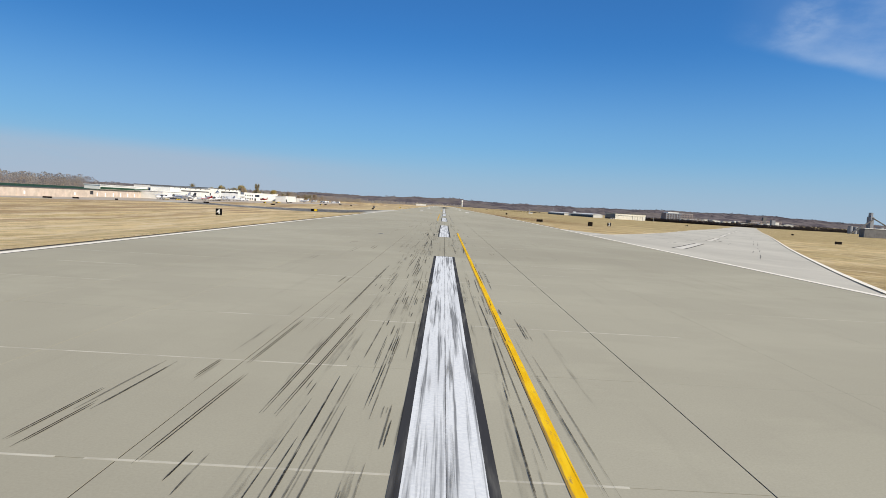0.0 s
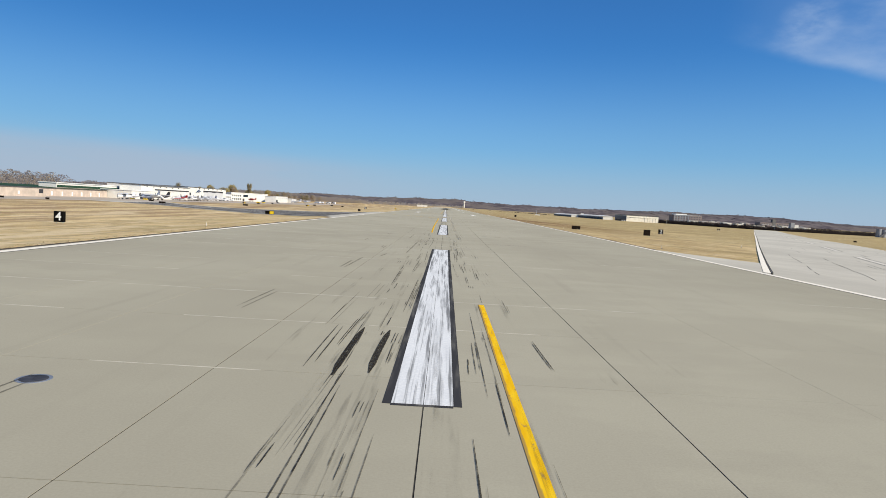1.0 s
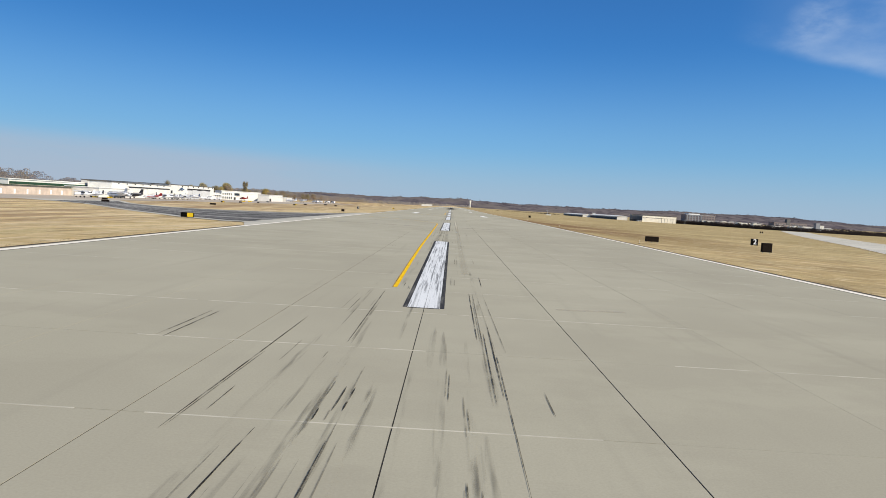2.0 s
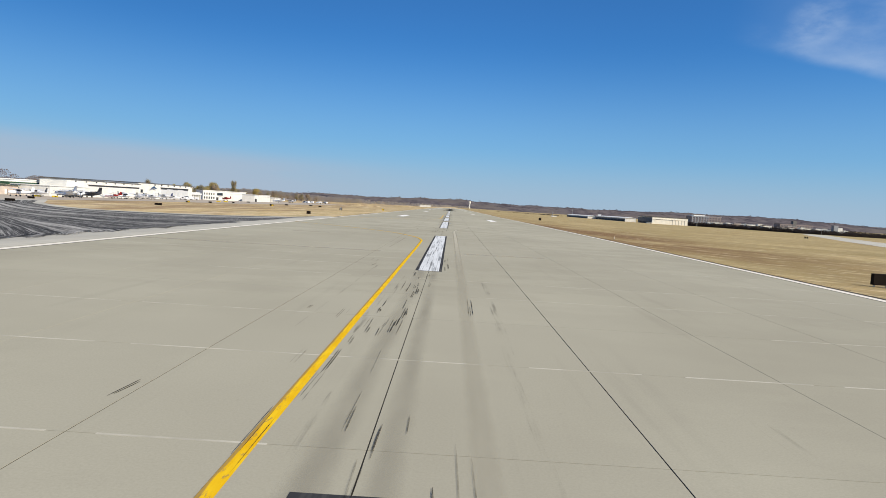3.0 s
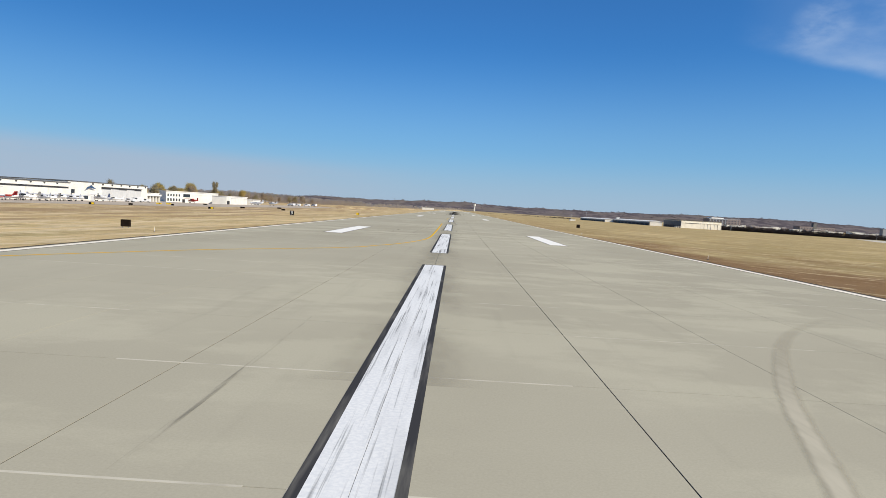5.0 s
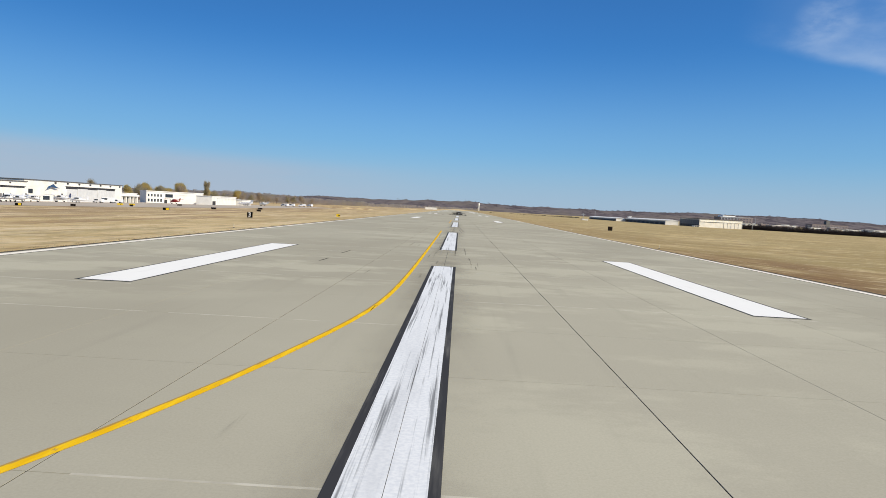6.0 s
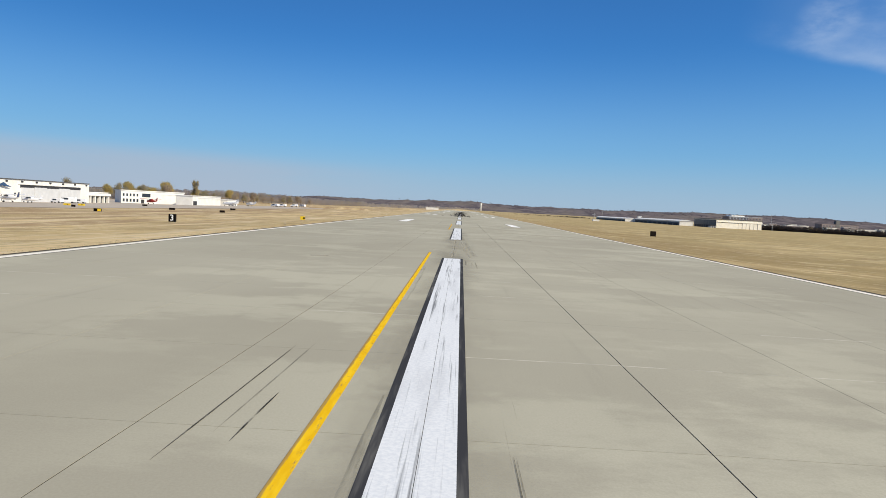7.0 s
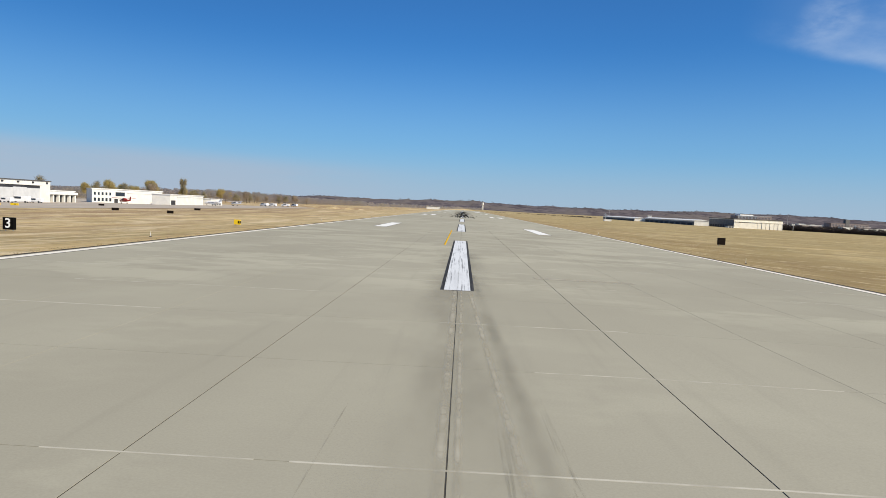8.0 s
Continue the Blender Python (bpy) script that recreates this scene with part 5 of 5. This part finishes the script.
def prop_plane(paint, trim, label):
    """A high-wing single-engined light aircraft, nose towards +y, on its wheels at z 0."""
    j = holder("light_aircraft", 0, 0, 0, 0, label, "aircraft", "aircraft parked on the apron")
    part("fuselage", loft(bmesh.new(), ((2.3, 0.95, 0.16, 0.16), (2.15, 0.95, 0.34, 0.34), (1.1, 1.02, 0.42, 0.44), (0.6, 1.15, 0.45, 0.58), (-0.6, 1.15, 0.42, 0.56), (-1.6, 1.05, 0.24, 0.32), (-3.4, 1.15, 0.06, 0.12)), 12), paint, j, "", True)
    for s in (-1, 1):
        part("wing", wing(bmesh.new(), (s * 0.2, 0.75, 1.72), (s * 3.9, 0.6, 1.82), 1.1, 0.8, 0.08), paint, j)
        part("wing_strut", tube(bmesh.new(), (s * 0.4, 0.3, 0.75), (s * 1.9, 0.35, 1.72), 0.035, 0.03, 6), STEEL, j)
        part("tailplane", wing(bmesh.new(), (s * 0.05, -2.75, 1.2), (s * 1.25, -2.9, 1.2), 0.75, 0.5, 0.03), paint, j)
        part("gear_leg", tube(bmesh.new(), (s * 0.3, 0.1, 0.7), (s * 0.95, 0.05, 0.22), 0.04, 0.03, 6), STEEL, j)
        part("main_wheel", tube(bmesh.new(), (s * 0.95 - 0.06, 0.05, 0.2), (s * 0.95 + 0.06, 0.05, 0.2), 0.2, 0.2, 12), RUBBER_TYRE, j)
        part("side_window", boxes((s * 0.42, s * 0.455, -0.5, 0.65, 1.28, 1.58)), GLASS, j)
        part("stripe", boxes((s * 0.36, s * 0.432, -1.0, 1.0, 0.92, 1.02)), trim, j)
    fo = part("fin", wing(bmesh.new(), (0, 0, 0), (1.15, -0.55, 0), 0.95, 0.5, 0.04), trim, j, "coloured tail fin")
    fo.matrix_basis = pose(0, -2.55, 1.15, 0, -90, 0)
    part("windscreen", boxes((-0.36, 0.36, 0.78, 0.98, 1.32, 1.60)), GLASS, j)
    part("propeller", boxes((-0.06, 0.06, 2.31, 2.35, 0.25, 1.65)), SHADE_AND_DARK, j)
    part("nose_wheel", tube(bmesh.new(), (-0.05, 1.75, 0.17), (0.05, 1.75, 0.17), 0.17, 0.17, 12), RUBBER_TYRE, j)
    part("gear_leg", tube(bmesh.new(), (0, 1.75, 0.17), (0, 1.7, 0.75), 0.035, 0.035, 6), STEEL, j)
    return j


white_prop = prop_plane(PLANE_WHITE, PLANE_WHITE, "white high-wing light aircraft parked on concrete")
grey_prop = prop_plane(PLANE_WHITE, GREY_SHADE, "white light aircraft with a dark tail fin")
blue_prop = prop_plane(PLANE_WHITE, PLANE_BLUE, "white light aircraft with a blue tail fin")
red_prop = prop_plane(PLANE_RED, PLANE_RED, "red light aircraft before the terminal")
park(white_prop, -138.5, 280, 150, 1.1)
park(white_jet, -140, 307, 65, 0.95)
park(grey_prop, -135, 306, 230, 1.1)
park(red_jet, -138, 334, 100, 0.62)
park(grey_prop, -133.5, 337, 130, 1.05)
park(white_prop, -131.5, 343.5, 60, 1.0)
park(grey_prop, -140, 348, 240, 1.1)
park(white_jet, -146, 352, 80, 0.62)
park(white_prop, -143, 371, 100, 1.1)
park(grey_prop, -140, 362, 60, 1.0)
park(white_prop, -149, 384, 250, 1.0)
park(dark_jet, -152, 342, 80, 0.95)
for x, y, a in ((-147, 300, 120), (-152, 311, 60), (-146, 317, 240), (-149, 326, 95), (-143, 296, 70), (-151, 362, 85), (-137, 353, 130), (-136, 366, 70), (-152, 396, 250)):
    park(random.choice((white_prop, grey_prop, white_prop)), x, y, a, random.uniform(0.9, 1.15))
park(blue_prop, -150, 408, 70, 1.25)
park(white_prop, -149, 417, 95, 0.95)
park(red_prop, -158, 520, 60, 1.2)
park(white_jet, -131, 557, 75, 0.8)
park(white_prop, -126, 576, 60, 1.1)


def van(paint, label, long=4.6, tall=1.7):
    v = holder("van", 0, 0, 0, 0, label, "vehicle", "vehicles on the apron")
    bm = boxes((-0.85, 0.85, -long / 2, long * 0.28, 0.35, tall))
    bmesh.ops.bevel(bm, geom=bm.edges[:], offset=0.12, segments=2, affect='EDGES')
    part("body", bm, paint, v)
    bm = boxes((-0.82, 0.82, long * 0.28, long / 2, 0.35, tall * 0.68))
    bmesh.ops.bevel(bm, geom=bm.edges[:], offset=0.12, segments=2, affect='EDGES')
    part("bonnet", bm, paint, v)
    part("windscreen", boxes((-0.72, 0.72, long * 0.275, long * 0.30, tall * 0.62, tall * 0.92)), GLASS, v)
    for s in (-1, 1):
        part("side_window", boxes((s * 0.845, s * 0.865, -long * 0.1, long * 0.24, tall * 0.58, tall * 0.9)), GLASS, v)
        for y in (-long * 0.32, long * 0.30):
            part("wheel", tube(bmesh.new(), (s * 0.72, y, 0.33), (s * 0.88, y, 0.33), 0.33, 0.33, 14), RUBBER_TYRE, v)
    return v


white_van = van(PLANE_WHITE, "white van parked on the apron")
bus = van(PLANE_WHITE, "white airport bus parked before the hangar door", 6.2, 2.3)
park(white_van, -152, 436, 85, 1.0)
park(white_van, -151, 449, 95, 1.0)
park(bus, -153, 444, 100, 1.0)
for x, y, a in ((-128, 632, 70), (-126, 644, 80), (-122, 660, 90), (-118, 668, 60), (-124, 626, 20)):
    park(white_van, x, y, a, 1.15)


# ---- hills and trees ----
def crest(x):
    """Height of the wooded bluffs along the horizon."""
    base = float(np.interp(x, (-3600, -1500, -700, -300, 100, 600, 850, 1170, 1350, 1550, 1830, 2160, 2600, 3600), (12, 16, 26, 33, 33, 31, 33, 42, 37, 40, 38, 25, 20, 18)))
    return base + 9.0 * noise.noise(Vector((x * 0.0028, 1.7, 0))) + 6.5 * noise.noise(Vector((x * 0.011, 5.1, 0))) + 3.0 * noise.noise(Vector((x * 0.031, 8.3, 0)))


def hill_z(x, y):
    s = min(1.0, max(0.0, (y - 2500) / 700))
    s = s * s * (3 - 2 * s)
    return -7 + (crest(x) + 7) * s * (0.94 + 0.10 * noise.noise(Vector((x * 0.006, y * 0.006, 2))))


verts, faces = [], []
hx = list(range(-3900, 3901, 13))
hy = list(range(2450, 3000, 60)) + list(range(3000, 3420, 30)) + list(range(3420, 4701, 160))
for y in hy:
    for x in hx:
        canopy = 2.2 * noise.noise(Vector((x * 0.045, y * 0.02, 4))) + 1.2 * noise.noise(Vector((x * 0.11, y * 0.05, 7)))
        verts.append((x, y, hill_z(x, y) + canopy * min(1.0, max(0.0, (y - 2500) / 300))))
w = len(hx)
for j in range(len(hy) - 1):
    for i in range(w - 1):
        faces.append((j * w + i, j * w + i + 1, (j + 1) * w + i + 1, (j + 1) * w + i))
hills = raw("hills", verts, faces, HILL)
for p in hills.data.polygons:
    p.use_smooth = True
tagged(hills, "low grey-brown wooded bluffs on the horizon", "hills", kind="structure")


class Clumps:
    """Crowns built of many small tilted leaf-masses."""

    def __init__(self):
        self.v, self.f = [], []

    def leaf(self, c, size):
        a = Vector((random.gauss(0, 1), random.gauss(0, 1), random.gauss(0, 1))).normalized()
        b = a.orthogonal().normalized()
        q = a.cross(b)
        r = size * random.uniform(0.6, 1.3)
        base = len(self.v)
        for k in range(4):
            t = k * math.tau / 4 + random.uniform(-0.3, 0.3)
            p = c + (b * math.cos(t) + q * math.sin(t)) * r * random.uniform(0.55, 1.0)
            self.v.append(tuple(p))
        self.f.append(tuple(range(base, base + 4)))

    def tree(self, x, y, z, h, wide, leaves, size):
        for _ in range(leaves):
            s = random.random() ** 0.62
            r = wide * math.sin(math.pi * (0.12 + 0.80 * s)) * math.sqrt(random.random())
            t = random.uniform(0, math.tau)
            self.leaf(Vector((x + r * math.cos(t), y + r * math.sin(t), z + h * (0.12 + 0.88 * s))), size)


far = Clumps()
for _ in range(900):
    x, y = random.uniform(-2600, 2900), random.uniform(2850, 3500)
    far.tree(x, y, hill_z(x, y) - 1.2, random.uniform(2.5, 5.5) + (4.5 if random.random() < 0.05 else 0), random.uniform(5, 11), 30, 1.1)
tagged(raw("woods", far.v, far.f, HILL), "bare brown woods along the far ridge", "woods", kind="stuff")
near = Clumps()
for k in range(1500):
    s = random.random()
    y = 60 + s * 1500
    x = -262 - 60 * random.random() ** 2 + 90 * max(0.0, s - 0.35) - 20 * (y < 480)
    tall = float(np.interp(y, (60, 470, 500, 740, 820, 1020, 1150, 1560), (12.5, 12.5, 7.0, 7.6, 11.5, 12.0, 10.0, 9.5))) * random.uniform(0.72, 1.16)
    near.tree(x, y, ground_z(x, y) - 0.5, tall, random.uniform(4.0, 8.5), 260, 0.42)
for k in range(500):
    x = random.uniform(-260, 60)
    y = 1560 + random.uniform(0, 300) + max(0.0, x + 200) * 2.0
    near.tree(x, y, -6, random.uniform(7, 12), random.uniform(3, 6), 26, 1.1)
tagged(raw("woods", near.v, near.f, WOODS), "bare brown and olive treeline behind the hangars", "woods", kind="stuff")
hedge = Clumps()
line = poly([(246, 740), (282, 692), (314, 642), (345, 632), (382, 637), (460, 660), (700, 900), (1500, 1700)])
for k in range(3600):
    x, y = line(random.random() ** 1.3)
    x, y = x + random.uniform(-5, 5), y + random.uniform(0, 14)
    hedge.tree(x, y, ground_z(x, y) - 0.8, random.uniform(2.7, 4.0) * (1 + y / 2600), random.uniform(2.4, 4.6), 70, 0.30)
base = len(hedge.v)
for k in range(401):
    x, y = line((k / 400) ** 1.3)
    top = (1.7 + 0.9 * noise.noise(Vector((k * 0.31, 2.2, 0)))) * (1 + y / 2600)
    for dx, up in ((-2.5, -1.2), (-1.2, top * 0.9), (1.2, top), (2.5, -1.2)):
        hedge.v.append((x + dx, y + 6 + dx, ground_z(x, y) + up))
hedge.f += [(base + 4 * k + i, base + 4 * k + i + 1, base + 4 * k + i + 5, base + 4 * k + i + 4) for k in range(400) for i in range(3)]
for k in range(420):
    x, y = random.uniform(-40, 175), random.uniform(1020, 1120)
    hedge.tree(x, y, -5, random.uniform(2.0, 4.0), random.uniform(2, 4), 26, 0.6)
for k in range(420):
    x = random.uniform(400, 1500)
    y = x * random.uniform(1.6, 2.6)
    hedge.tree(x, y, -5.5, random.uniform(3, 7), random.uniform(2, 5), 26, 0.8)
tagged(raw("hedge", hedge.v, hedge.f, leaf_mat("dark_thicket", (0.052, 0.042, 0.040), (0.070, 0.057, 0.052))), "dark bare thicket along the field boundary", "hedge", kind="stuff")


def tree(h, wide, leaf, leaves, label):
    t = holder("tree", 0, 0, 0, 0, label, "tree", "trees behind the hangars")
    bm = bmesh.new()
    tube(bm, (0, 0, -0.4), (0.1, 0, h * 0.45), 0.26, 0.16, 8)
    tube(bm, (0.1, 0, h * 0.44), (-0.1, 0.1, h * 0.9), 0.16, 0.04, 7)
    for k in range(7):
        a, z = k * 2.4, h * (0.28 + 0.08 * k)
        tube(bm, (0.05, 0, z), (wide * 0.75 * math.cos(a), wide * 0.75 * math.sin(a), z + h * 0.22), 0.09, 0.025, 6)
    part("trunk", bm, BARK, t)
    c = Clumps()
    for _ in range(9):
        a, r, z = random.uniform(0, math.tau), wide * random.uniform(0.1, 0.62), h * random.uniform(0.42, 0.86)
        for _ in range(leaves):
            c.leaf(Vector((r * math.cos(a), r * math.sin(a), z)) + Vector((random.gauss(0, wide * 0.20), random.gauss(0, wide * 0.20), random.gauss(0, h * 0.075))), 0.25)
    raw("crown", c.v, c.f, leaf, t)
    return t


kinds = [tree(15.5, 5.4, LEAF_YELLOW, 1500, "rounded tree with yellowing autumn leaves"), tree(18.5, 2.9, LEAF_OLIVE, 1000, "tall narrow tree with dark olive leaves"),
         tree(13.0, 4.8, LEAF_OLIVE, 900, "spreading tree with olive-brown autumn leaves"), tree(13.5, 4.6, LEAF_BROWN, 700, "nearly bare tree with brown twigs")]
spots = [(0, -233, 694), (1, -229, 738)] + [(random.choice((2, 3, 3, 3, 2, 0)), random.uniform(-254, -222), 600 + 10 * k + random.uniform(-9, 9)) for k in range(56)]
first = set()
for k, x, y in spots:
    m = pose(x, y, ground_z(x, y), 0, 0, random.uniform(0, 360))
    size = random.uniform(0.6, 0.9) if len(first) > 1 else 1.0
    if k in first:
        copy_thing(kinds[k], m).scale = (size, size, size)
    else:
        first.add(k)
        kinds[k].matrix_basis = m



def mound(x, y, long, wide, tall, turn):
    """A low grassy earth bank."""
    verts, faces = [], []
    for j in range(13):
        for i in range(25):
            u, v = i / 12 - 1, j / 6 - 1
            h = max(0.0, 1 - u * u) * max(0.0, 1 - v * v) * (1 + 0.3 * noise.noise(Vector((u * 3, v * 2, x))))
            px = x + u * long * math.cos(turn) - v * wide * math.sin(turn)
            py = y + u * long * math.sin(turn) + v * wide * math.cos(turn)
            verts.append((px, py, ground_z(px, py) - 0.05 + tall * h))
    for j in range(12):
        for i in range(24):
            faces.append((j * 25 + i, j * 25 + i + 1, j * 25 + i + 26, j * 25 + i + 25))
    tagged(raw("earth_mound", verts, faces, GRASS), "low dry grassy earth mound in the field", "mound", kind="structure")


mound(-72, 600, 16, 10, 1.5, 0.2)
mound(-92, 640, 22, 9, 1.3, 0.1)
mound(-48, 745, 13, 9, 1.6, -0.1)
mound(-120, 700, 30, 10, 1.2, 0.15)

# ---- grass tufts beside the pavement ----
tv, tf = [], []
for _ in range(5000):
    side = random.choice((-1, 1))
    x = 15.62 + abs(random.gauss(0, 0.5))
    y = random.uniform(0, 330)
    xx = side * x if side > 0 else -(x - 0.70)
    if side > 0 and y < 62 and x < 15 + 0.55 * (62 - y) + 8 or side < 0 and 84 < y < 190 and x < 14 + (y - 84) * 0.9:
        continue
    z = ground_z(xx, y)
    for _ in range(3):
        a = random.uniform(0, math.tau)
        h, wd = random.uniform(0.015, 0.045), random.uniform(0.01, 0.03)
        b = len(tv)
        ca, sa = math.cos(a), math.sin(a)
        ox, oy = random.uniform(-0.08, 0.08), random.uniform(-0.08, 0.08)
        tv += [(xx + ox - wd * ca, y + oy - wd * sa, z - 0.02), (xx + ox + wd * ca, y + oy + wd * sa, z - 0.02), (xx + ox + random.uniform(-0.07, 0.07), y + oy + random.uniform(-0.07, 0.07), z + h)]
        tf.append((b, b + 1, b + 2))
tagged(raw("grass", tv, tf, TUFT), "short dry straw grass along the pavement edge", "grass", kind="stuff")

# ---- runway slabs ----
edges = [RUN_L] + [JOINT_X + LANE * k for k in range(-5, 6)] + [RUN_R]
GAP_X, GAP_Y = 0.0075, 0.005
slab_mesh = bpy.data.meshes.new("slab")
bm = boxes((-LANE / 2 + GAP_X, LANE / 2 - GAP_X, -ROW / 2 + GAP_Y, ROW / 2 - GAP_Y, -0.005, 0.0))
bm.to_mesh(slab_mesh)
bm.free()
slab_mesh.materials.append(CONCRETE)
rest = bmesh.new()
for n in range(n0 - 1, n1 + 1):
    ya, yb = max(-33.0, JOINT_Y + n * ROW), min(304.0, JOINT_Y + (n + 1) * ROW)
    for a, b in zip(edges, edges[1:]):
        if -3.0 < a < 2.6 and b - a > 2.7 and yb - ya > 3.3:
            s = new("slab", slab_mesh)
            s.parent = runway
            s.location = ((a + b) / 2, (ya + yb) / 2, 0)
        else:
            tight = 0.0015 if a > 2.6 and yb < 62 else 0.0045
            gap = 0.002 if a > 2.6 and yb < 62 else GAP_Y
            box(rest, a + (GAP_X if -3.2 < a < 5.0 else tight), b - (GAP_X if -3.2 < b < 5.0 else tight), ya + gap, yb - gap, -0.005, 0.0)
me = bpy.data.meshes.new("slabs")
rest.to_mesh(me)
rest.free()
me.materials.append(CONCRETE_FAR)
others = new("slabs", me)
others.parent = runway
others["kind"] = "stuff"

# the right-hand lanes fall away from the crown
for ob in (*runway.children_recursive, runway, *[o for o in scene.objects if o.name.startswith("tyre_marks")]):
    if ob.data is not slab_mesh and ob.data is not None:
        for v in ob.data.vertices:
            if 300 > v.co.x > KINK and v.co.z > -0.39:
                v.co.z += crossfall(min(v.co.x, RUN_R), v.co.y)
